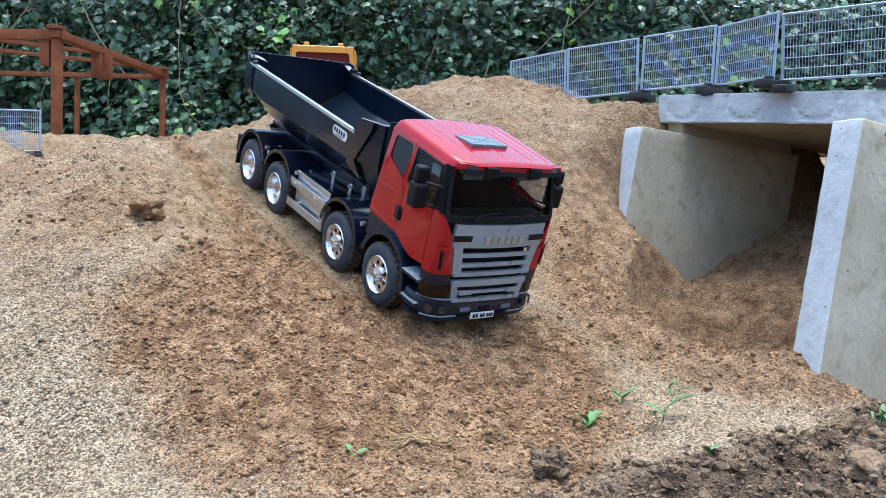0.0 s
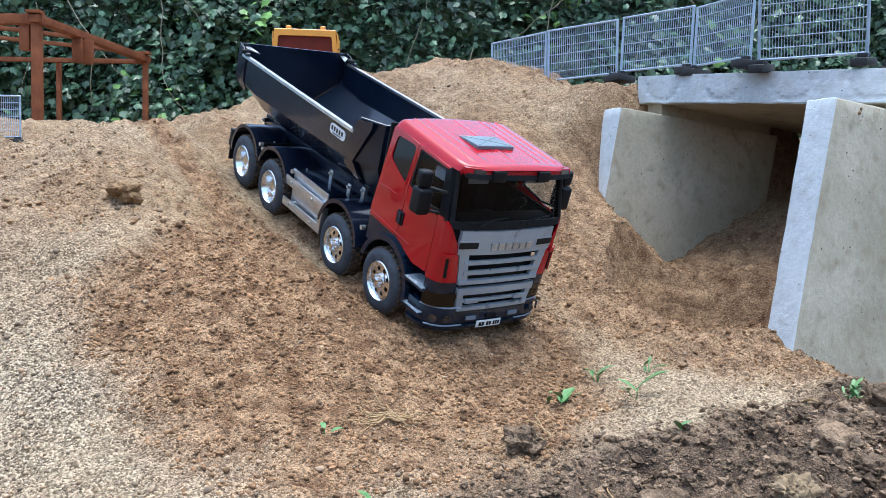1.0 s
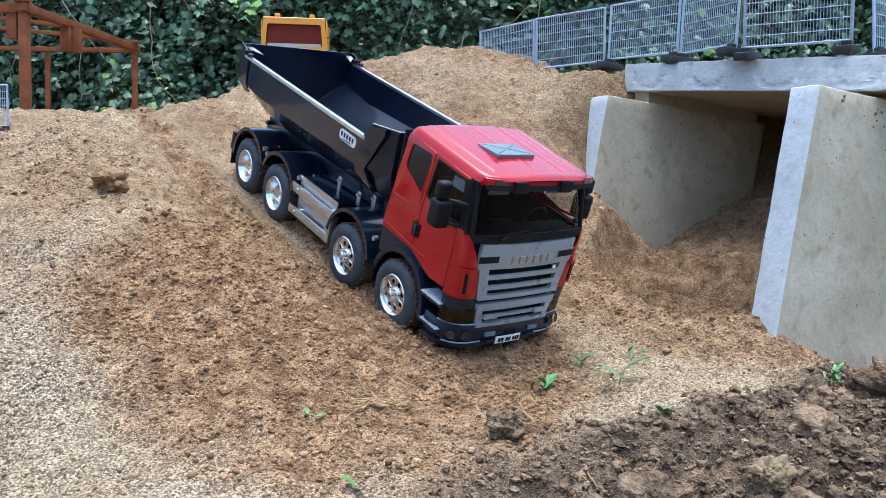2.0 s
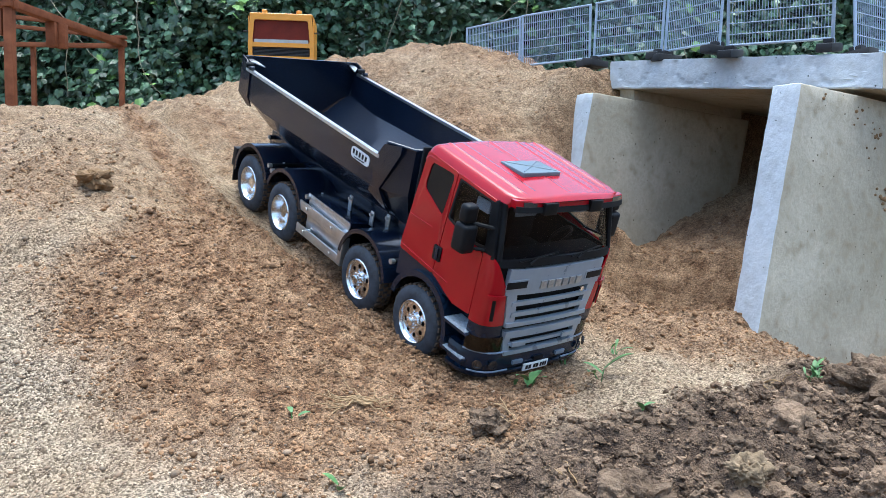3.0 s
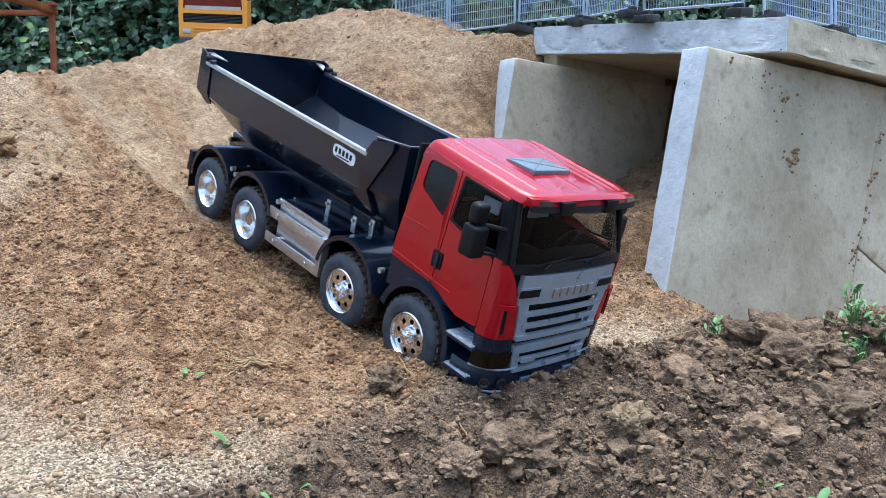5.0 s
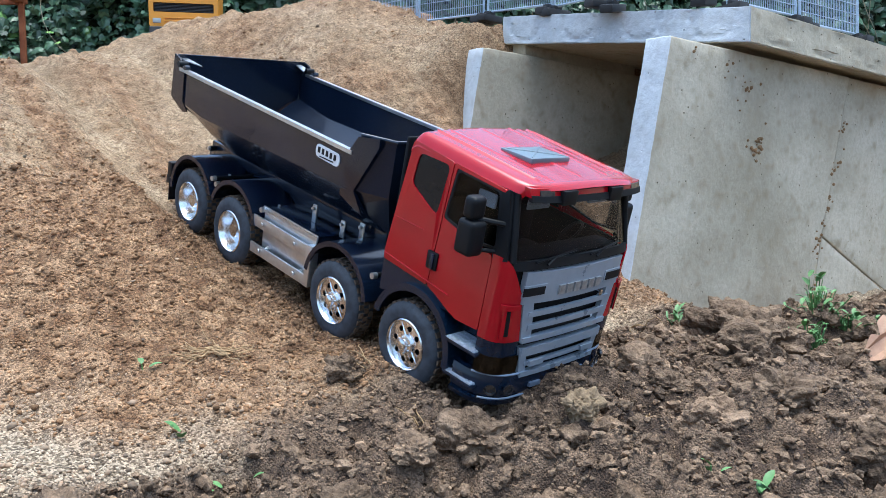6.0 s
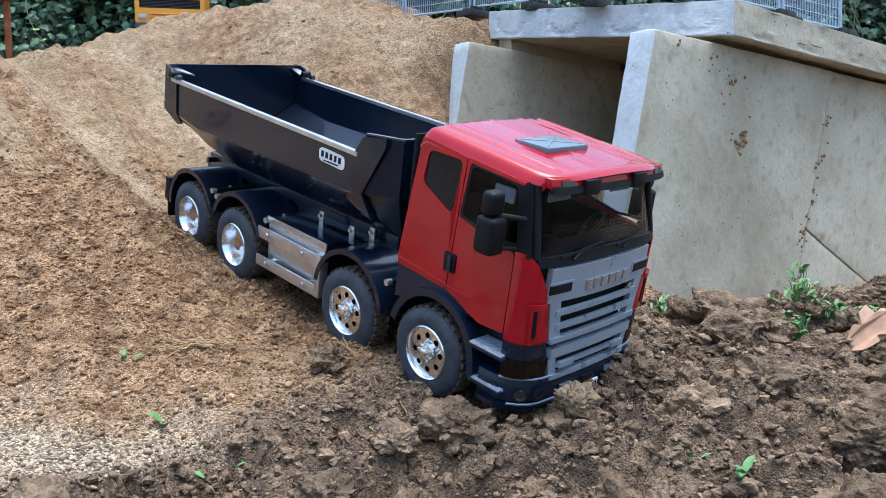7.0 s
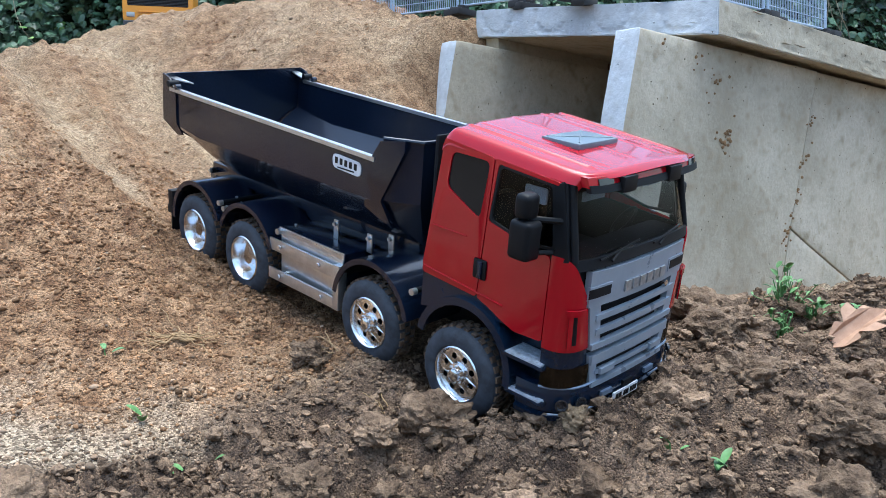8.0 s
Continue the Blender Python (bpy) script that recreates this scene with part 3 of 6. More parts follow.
def wall_dirt():
    """Splashes of sand that stick to the near wall."""
    rng = random.Random(8)
    for u, w, n, s in ((0.205, 0.115, 26, 0.022), (0.165, 0.045, 16, 0.02), (0.05, 0.012, 5, 0.006), (0.395, 0.25, 18, 0.012), (0.403, 0.33, 16, 0.012), (0.404, 0.20, 14, 0.014), (0.405, 0.14, 12, 0.014), (0.404, 0.07, 10, 0.012), (0.12, 0.03, 6, 0.012)):
        bm = bmesh.new()
        for _ in range(n):
            a, d = rng.uniform(0, 6.3), abs(rng.gauss(0, s))
            p = NEAR + ALONG * (u + 0.7 * d * math.cos(a)) + DOWN * (w + d * math.sin(a)) - ACROSS * 0.001
            bmesh.ops.create_icosphere(bm, subdivisions=1, radius=rng.uniform(0.0008, 0.003), matrix=Matrix.Translation(p) @ Matrix.Diagonal((1, 0.6, 1, 1)))
        tagged(part("mud_splash", bm, SANDSTONE, None), "brown sand splashed onto a concrete wall", "dirt", "splashes on the wall", "stuff")


wall_dirt()

# ---------------------------------------------------------------- model building-site fence
def fence_foot(bm, x):
    box(bm, x - 0.011, x + 0.011, -0.024, 0.024, -0.012, 0.0, 0.003)
    box(bm, x - 0.006, x + 0.006, -0.009, 0.009, 0.0, 0.006, 0.001)


def fence_panel(a, b, h=0.098, lean=0.0):
    """One mesh panel between two foot points: frame tubes, wires and rubber feet."""
    a, b = Vector(a), Vector(b)
    w = (b - a).length
    ax = (b - a).normalized()
    up = Vector((0, 0, 1))
    side = up.cross(ax).normalized()
    up = (up * math.cos(lean) + side * math.sin(lean)).normalized()
    m = Matrix((ax, up.cross(ax), up)).transposed().to_4x4()
    m.translation = a
    root = new("fence_panel")
    root.matrix_basis = m
    tagged(root, "grey-blue galvanised mesh site fence panel on black feet", "fence", "site fence panels")
    for x in (0.002, w - 0.002):
        part("post", rod(bmesh.new(), (x, 0, 0), (x, 0, h), 0.0022, 10), ZINC, root)
    part("top_rail", rod(bmesh.new(), (0, 0, h), (w, 0, h), 0.0019, 10), ZINC, root)
    part("bottom_rail", rod(bmesh.new(), (0, 0, 0.006), (w, 0, 0.006), 0.0019, 10), ZINC, root)
    for k in range(5):
        z = 0.006 + (h - 0.006) * (k + 1) / 6
        part("cross_wire", rod(bmesh.new(), (0, -0.0010, z), (w, -0.0010, z), 0.0007, 6), ZINC, root)
    n = int(w / 0.0042)
    wire = None
    for k in range(1, n):
        if wire is None:
            wire = part("wire", rod(bmesh.new(), (0, 0, 0.006), (0, 0, h), 0.00056, 5), ZINC, root)
            wire.location.x = w * k / n
        else:
            o = wire.copy()
            scene.collection.objects.link(o)
            o.location.x = w * k / n
    for x in (0.006, w - 0.006):
        bm = bmesh.new()
        fence_foot(bm, x)
        part("foot", bm, RUBBER, root, "black rubber foot")
    return root


FENCE = [((0.128, 1.640, 0.545), (0.223, 1.524, 0.547), 0), ((0.225, 1.521, 0.547), (0.335, 1.424, 0.550), 0), ((0.338, 1.420, 0.550), (0.428, 1.310, 0.542), 0), ((0.430, 1.307, 0.542), (0.478, 1.190, 0.534), 0), ((0.484, 1.180, 0.530), (0.592, 1.078, 0.519), -0.16)]
for a, b, lean in FENCE:
    fence_panel(a, b, lean=lean)
u = Vector((0.89, 0.456, -0.075)).normalized()
s0 = Vector((0.612, 1.062, 0.512))
for k in range(2):
    fence_panel(s0 + u * 0.165 * k, s0 + u * (0.165 * k + 0.158), lean=0.1)
fence_panel((-1.075, 1.84, 0.447), (-0.919, 1.85, 0.449), h=0.098)

# ---------------------------------------------------------------- rust-brown steel frame of a shed
def bar(name, a, b, w, h, root):
    a, b = Vector(a), Vector(b)
    bm = box(bmesh.new(), -w / 2, w / 2, -h / 2, h / 2, 0, (b - a).length, 0.0015)
    part(name, bm, RUST, root, m=Matrix.Translation(a) @ (b - a).to_track_quat("Z", "Y").to_matrix().to_4x4())


def shed_frame():
    root = new("steel_frame")
    tagged(root, "rust-brown steel frame of an unfinished model shed", "shed frame")
    A, B, C = (-1.100, 2.30), (-1.337, 2.95), (-1.010, 2.90)
    L = (-1.60, 2.34)
    for x, y, w, g in ((*A, 0.024, 0.3), (*B, 0.015, 0.3), (*C, 0.017, 0.3), (*L, 0.032, 0.3)):
        bar("post", (x, y, g), (x, y, 0.815), w, w, root)
    z = 0.815
    bar("beam", (A[0], A[1] - 0.02, z), (C[0], C[1] + 0.02, z), 0.030, 0.022, root)
    bar("beam", (L[0], L[1], z + 0.0), (A[0] + 0.02, A[1], z), 0.024, 0.028, root)
    bar("beam", (-1.75, 2.97, z), (C[0] + 0.01, C[1], z - 0.01), 0.016, 0.016, root)
    bar("rafter", (-1.50, 2.52, z + 0.005), (-1.04, 2.78, z + 0.005), 0.012, 0.012, root)
    bar("rafter", (-1.50, 2.30, z + 0.005), (-1.05, 2.60, z + 0.005), 0.012, 0.012, root)
    bar("cap", (-1.120, 2.29, z + 0.018), (-1.080, 2.29, z + 0.018), 0.030, 0.010, root)
    bar("cap", (-1.04, 2.89, z + 0.018), (-0.99, 2.89, z + 0.018), 0.030, 0.010, root)
    for y, dx in ((2.31, -0.037), (2.495, 0.0), (2.515, 0.018)):
        x = A[0] + (y - A[1]) * (C[0] - A[0]) / (C[1] - A[1]) + dx
        part("bracket", box(bmesh.new(), x - 0.014, x + 0.014, y - 0.012, y + 0.012, z - 0.085, z - 0.012, 0.0012), RUST, root)


shed_frame()

# ---------------------------------------------------------------- ivy hedge
def ivy_form():
    """A five-lobed leaf, a little folded along its rib: corners and triangles."""
    out = [(0, -0.42), (0.24, -0.52), (0.46, -0.36), (0.46, -0.10), (0.50, 0.10), (0.22, 0.22), (0, 0.62), (-0.22, 0.22), (-0.50, 0.10), (-0.46, -0.10), (-0.46, -0.36), (-0.24, -0.52)]
    v = np.array([(0, -0.12, 0)] + [(x, y, -0.28 * abs(x) - 0.10 * y * y) for x, y in out], float)
    f = np.array([(0, 1 + k, 1 + (k + 1) % 12) for k in range(12)])
    return v, f


def leaves(name, n, rng, material_, size, front=0.0, spots=None):
    bv, bf = ivy_form()
    if spots is None:
        x, z = rng.uniform(-2.6, 2.9, n), rng.uniform(0.25, 1.27, n)
    else:
        c = spots[rng.integers(0, len(spots), n)]
        x, z = c[:, 0] + rng.normal(0, 0.05, n), c[:, 1] + rng.normal(0, 0.06, n)
    y = 3.28 - 0.16 * fbm(x, z, 0.35, 3, 41) * 2 - rng.uniform(0, 0.14, n) - front
    s = size * rng.uniform(0.55, 1.25, n)
    return bv, bf, x, y, z, s


def leaf_mesh(name, n, seed, material_, size, front=0.0, spots=None, keep=1.0):
    rng = np.random.default_rng(seed)
    bv, bf, x, y, z, s = leaves(name, n, rng, material_, size, front, spots)
    # gaps: fewer leaves where the hedge is hollow
    ok = rng.uniform(0, 1, n) < np.clip(1.0 + 2.0 * fbm(x, z, 0.2, 3, 51), 0.2, 1)
    x, y, z, s = x[ok], y[ok], z[ok], s[ok]
    n = len(x)
    roll = rng.normal(math.pi, 0.6, n)                 # tips hang down
    pitch = rng.normal(0.98, 0.40, n)                  # blades face out and up
    yaw = rng.normal(0, 0.65, n)
    p = bv[None] * s[:, None, None]
    c, q = np.cos(roll)[:, None], np.sin(roll)[:, None]
    p = np.stack([p[..., 0] * c - p[..., 1] * q, p[..., 0] * q + p[..., 1] * c, p[..., 2]], -1)
    c, q = np.cos(pitch)[:, None], np.sin(pitch)[:, None]
    p = np.stack([p[..., 0], p[..., 1] * c - p[..., 2] * q, p[..., 1] * q + p[..., 2] * c], -1)
    c, q = np.cos(yaw)[:, None], np.sin(yaw)[:, None]
    p = np.stack([p[..., 0] * c - p[..., 1] * q, p[..., 0] * q + p[..., 1] * c, p[..., 2]], -1)
    v = p + np.stack([x, y, z], 1)[:, None, :]
    f = (bf[None] + (np.arange(n) * len(bv))[:, None, None]).reshape(-1, 3)
    return mesh_np(name, v.reshape(-1, 3), f, material_, smooth=False)


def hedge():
    # solid backing sheet, coloured as the shade seen between the leaves
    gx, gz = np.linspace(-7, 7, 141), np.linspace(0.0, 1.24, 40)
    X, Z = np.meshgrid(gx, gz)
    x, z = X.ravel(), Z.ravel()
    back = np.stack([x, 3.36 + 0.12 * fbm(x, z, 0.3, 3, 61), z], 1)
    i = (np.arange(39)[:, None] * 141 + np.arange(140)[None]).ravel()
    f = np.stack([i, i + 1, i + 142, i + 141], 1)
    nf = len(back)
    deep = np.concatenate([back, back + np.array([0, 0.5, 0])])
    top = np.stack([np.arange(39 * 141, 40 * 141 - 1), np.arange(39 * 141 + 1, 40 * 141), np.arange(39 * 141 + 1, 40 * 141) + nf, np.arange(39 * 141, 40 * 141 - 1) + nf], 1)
    ob = mesh_np("ivy_hedge", deep, np.concatenate([f, f[:, ::-1] + nf, top]), HEDGE_SHADE)
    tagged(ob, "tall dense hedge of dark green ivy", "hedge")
    for name, n, seed, mat_, size, front in (("ivy_leaves", 44000, 1, LEAF, 0.035, 0.0), ("ivy_leaves", 12000, 2, LEAF, 0.033, 0.05)):
        o = leaf_mesh(name, n, seed, mat_, size, front)
        o.parent = ob
        tagged(o, kind="stuff")
    spots = np.random.default_rng(9).uniform((-2.6, 0.5), (2.6, 1.4), (26, 2))
    o = leaf_mesh("young_ivy_leaves", 520, 3, LEAF_LIGHT, 0.038, 0.06, spots)
    o.parent = ob
    tagged(o, "bright yellow-green young leaves", kind="stuff")
    rng = random.Random(4)
    for _ in range(34):
        bm = bmesh.new()
        x, z = rng.uniform(-2.4, 2.6), rng.uniform(0.9, 1.24)
        p = Vector((x, 3.06 + rng.uniform(-0.02, 0.05), z))
        a = rng.uniform(-0.6, 0.6)
        line = [p]
        for _ in range(rng.randint(6, 11)):
            q = p + Vector((0.05 * math.sin(a), rng.uniform(-0.008, 0.008), -0.05 * math.cos(a)))
            line.append(q)
            p, a = q, a + rng.uniform(-0.3, 0.3)
        part("stem", tube(bm, line, 0.0022, 5, 0.5), STEM, ob)


hedge()

# ---------------------------------------------------------------- the yellow lorry parked behind the bank
YELLOW = material("yellow-orange paint", (0.62, 0.27, 0.02), 0.4, vary=0.08, size=0.05, coat=0.3)
DUSTY_BLACK = material("dusty black plastic", (0.035, 0.036, 0.04), 0.6, vary=0.25)
MAROON = material("red-brown cab lining behind glass", (0.12, 0.016, 0.008), 0.5, vary=0.2, size=0.03, specular=0.2)
GREY_LENS = material("clear grey lamp lens", (0.34, 0.37, 0.38), 0.2, vary=0.15, coat=0.6)


def parked_lorry():
    root = new("parked_lorry")
    tagged(root, "yellow model lorry parked behind the sand bank", "lorry")
    w = 0.085
    def put(u, v, q):
        return (u, q, v)
    def on_front(name, loops, q, thick, mat_, label="", parent=root):
        return part(name, plate(bmesh.new(), loops, lambda u, v, t: (u, q - t, v), thick), mat_, parent, label)
    def rect(x0, x1, z0, z1, r=0.003):
        return rounded([(x0, z0), (x0, z1), (x1, z1), (x1, z0)], r, 3)
    screen = rounded([(-0.074, 0.092), (-0.069, 0.150), (0.069, 0.150), (0.074, 0.092)], 0.006, 4)
    face = rounded([(-w, 0.022), (-w, 0.090), (-0.079, 0.165), (0.079, 0.165), (w, 0.090), (w, 0.022)], 0.005, 3)
    grille = rect(-0.074, 0.074, 0.058, 0.081)
    on_front("cab_front", [face, screen, grille], 0.004, 0.006, YELLOW)
    on_front("windscreen", [screen], 0.006, 0.001, MAROON, "dark red-brown windscreen")
    on_front("dashboard", [rect(-0.070, 0.070, 0.0925, 0.101)], 0.0045, 0.001, GREY_LENS)
    gb = on_front("grille", [grille], 0.006, 0.001, BLACK)
    for k in range(6):
        on_front("slat", [rect(-0.072, 0.072, 0.0605 + k * 0.0035, 0.0618 + k * 0.0035, 0.0004)], 0.0048, 0.002, DUSTY_BLACK, "", gb)
    for k in range(3):
        part("front_rib", box(bmesh.new(), -0.048, 0.048, -0.006, -0.001, 0.027 + k * 0.0075, 0.0305 + k * 0.0075, 0.001), YELLOW, root)
    part("side_wall", box(bmesh.new(), -w, -w + 0.003, 0.004, 0.140, 0.022, 0.160, 0.001), YELLOW, root)
    part("side_wall", box(bmesh.new(), w - 0.003, w, 0.004, 0.140, 0.022, 0.160, 0.001), YELLOW, root)
    part("cab_rear", box(bmesh.new(), -w, w, 0.137, 0.140, 0.022, 0.160, 0.001), YELLOW, root)
    part("roof", box(bmesh.new(), -0.081, 0.081, 0.000, 0.140, 0.160, 0.168, 0.004, 3), YELLOW, root)
    for x in (-0.045, 0.045):
        part("beacon", box(bmesh.new(), x - 0.007, x + 0.007, 0.02, 0.034, 0.168, 0.180, 0.003, 3), YELLOW, root, "yellow roof beacon")
    for s in (-1, 1):
        part("headlight", box(bmesh.new(), s * 0.066 - 0.010, s * 0.066 + 0.010, -0.005, 0.004, 0.030, 0.042, 0.002), GREY_LENS, root)
        part("mirror_arm", rod(bmesh.new(), (s * w, 0.010, 0.120), (s * (w + 0.012), 0.004, 0.120), 0.0016, 8), DUSTY_BLACK, root)
        for y in (0.045, 0.20):
            bm = bmesh.new()
            lathe(bm, [(0.020, -0.011), (0.040, -0.011), (0.041, -0.006), (0.041, 0.006), (0.040, 0.011), (0.020, 0.011)], 28)
            part("wheel", bm, TYRE, root, m=pose(s * 0.072, y, 0.0, 0, 0, 90))
    bumper = part("bumper", box(bmesh.new(), -w, w, -0.008, 0.02, -0.012, 0.021, 0.004, 3), DUSTY_BLACK, root)
    for s in (-1, 1):
        part("fog_lamp", box(bmesh.new(), s * 0.062 - 0.009, s * 0.062 + 0.009, -0.0105, -0.006, 0.000, 0.010, 0.002), GREY_LENS, bumper)
    part("frame", box(bmesh.new(), -0.035, 0.035, 0.02, 0.32, -0.005, 0.025, 0.002), DUSTY_BLACK, root)
    part("load_bed", box(bmesh.new(), -0.080, 0.080, 0.155, 0.34, 0.028, 0.080, 0.003), DUSTY_BLACK, root)
    root.matrix_basis = pose(-0.328, 2.15, 0.604, 2, 0, 4)
    return root


# ---------------------------------------------------------------- the red and black tipper lorry
RED = material("glossy red paint", (0.345, 0.0022, 0.010), 0.20, vary=0.06, size=0.05, coat=1.0, rough_vary=0.04, specular=0.1)
RED.node_tree.nodes["Principled BSDF"].inputs["Coat IOR"].default_value = 1.45
NAVY = material("blue-black plastic", (0.005, 0.013, 0.030), 0.22, vary=0.25, size=0.03, rough_vary=0.08)
BLACK = material("matt black plastic", (0.006, 0.007, 0.009), 0.5, vary=0.25, size=0.02, specular=0.22)
BLACK_STEEL = material("satin black sheet steel", (0.005, 0.010, 0.024), 0.24, metal=0.0, specular=0.42, vary=0.25, size=0.05, coat=0.40, rough_vary=0.08)
ALU = material("brushed aluminium", (0.62, 0.64, 0.66), 0.32, metal=0.9, vary=0.12, size=0.01)
CHROME = material("polished alloy", (0.80, 0.81, 0.83), 0.20, metal=1.0, vary=0.08, size=0.01, rough_vary=0.06)
SILVER = material("silver paint", (0.30, 0.345, 0.405), 0.30, metal=0.25, vary=0.08, size=0.02, coat=0.2)
TYRE = material("dusty tyre rubber", (0.020, 0.026, 0.036), 0.75, vary=0.35, size=0.012, bump=0.0006, bump_size=0.003, other=(0.050, 0.060, 0.080))
MUDDY = material("muddy tyre tread", (0.055, 0.042, 0.032), 0.9, vary=0.4, size=0.008, bump=0.0012, bump_size=0.003, other=(0.15, 0.10, 0.065))
GLASS = glass_material("clear windscreen", (0.66, 0.68, 0.70))
DARK_GLASS = material("tinted side window", (0.008, 0.009, 0.011), 0.08, vary=0.1, rough_vary=0.03, specular=0.25)
AMBER = material("smoked amber lamp", (0.018, 0.010, 0.004), 0.12, vary=0.2, coat=0.5)
LENS = material("dark lamp lens", (0.02, 0.022, 0.026), 0.08, vary=0.1, coat=1.0)
# serves the tow covers and the highlights painted along the bumper's edges
GLINT_AND_COVER = material("blue-grey satin for edge glints and tow covers", (0.20, 0.25, 0.33), 0.3, metal=0.3, vary=0.15)
STEP = material("chequered alloy step", (0.48, 0.53, 0.60), 0.4, metal=0.5, vary=0.3, size=0.003)
HATCH = material("blue-grey hatch plastic", (0.13, 0.17, 0.20), 0.35, vary=0.1)
WHITE = material("white plate", (0.75, 0.76, 0.78), 0.45, vary=0.05)
BADGE = material("worn badge plating", (0.42, 0.43, 0.44), 0.38, metal=0.7, vary=0.25, size=0.004)
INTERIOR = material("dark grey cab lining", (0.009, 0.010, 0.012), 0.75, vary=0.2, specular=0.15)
PALE = material("pale blue-grey visor", (0.30, 0.34, 0.40), 0.6, vary=0.1)
TK = Vector((1.022, 0.976, 1.022))           # size of the lorry against its drawing
WHEEL_SIZE = 0.925                           # and of its wheels


def tp(name, bm, mat_, parent, label="", angle=35, m=None):
    return part(name, bm, mat_, parent, label, m, angle, TK)


def wp(name, bm, mat_, parent, label=""):
    return part(name, bm, mat_, parent, label, None, 35, (TK.x * WHEEL_SIZE, TK.y, TK.z * WHEEL_SIZE))


def both(make):
    """Calls make(side) for the off side (-1) and the near side (+1)."""
    for s in (-1, 1):
        make(s)


def nose(y, z):
    """The x of the cab's bowed front."""
    a = abs(y)
    x = 0.0945 - 0.55 * y * y - 9.0 * max(0, a - 0.062) ** 2
    if z > 0.100:
        x -= (z - 0.100) * 0.30
    return x


def half(z):
    """Half the grille's width at a height."""
    return 0.0515 + 0.0185 * min(1, max(0, z / 0.097)) ** 0.9


def strip(bm, z0, z1, y0, y1, off, thick, n=14, taper=0.0):
    """A band that follows the bowed front from y0 to y1; taper draws its ends up or in."""
    rows = []
    for k in range(n + 1):
        y = y0 + (y1 - y0) * k / n
        e = taper * (abs(2 * k / n - 1)) ** 2
        ring = []
        for z, o in ((z0 + e, off), (z1 + e, off), (z1 + e, off + thick), (z0 + e, off + thick)):
            ring.append(bm.verts.new((nose(y, z) + o, y, z)))
        rows.append(ring)
    for a, b in zip(rows, rows[1:]):
        for i in range(4):
            j = (i + 1) % 4
            bm.faces.new((a[i], a[j], b[j], b[i]))
    bm.faces.new(rows[0]), bm.faces.new(rows[-1][::-1])
    return bm


def arch(bm, cx, cz, r, width, y0, a0=8, a1=172, thick=0.0018, n=22, lip=0.004):
    """A mudguard: part of a tube round the wheel, with a rolled outer lip."""
    s = 1 if width > 0 else -1
    rows = []
    for k in range(n + 1):
        a = radians(a0 + (a1 - a0) * k / n)
        c, q = math.cos(a), math.sin(a)
        ring = [(r, y0 + width), (r, y0), (r - lip, y0), (r - lip, y0 + s * 0.002), (r - thick, y0 + s * 0.002), (r - thick, y0 + width)]
        rows.append([bm.verts.new((cx + rr * c, y, cz + rr * q)) for rr, y in ring])
    for p, q in zip(rows, rows[1:]):
        for i in range(6):
            j = (i + 1) % 6
            bm.faces.new((p[i], p[j], q[j], q[i]))
    bm.faces.new(rows[0]), bm.faces.new(rows[-1][::-1])
    return bm


WHEELS = []


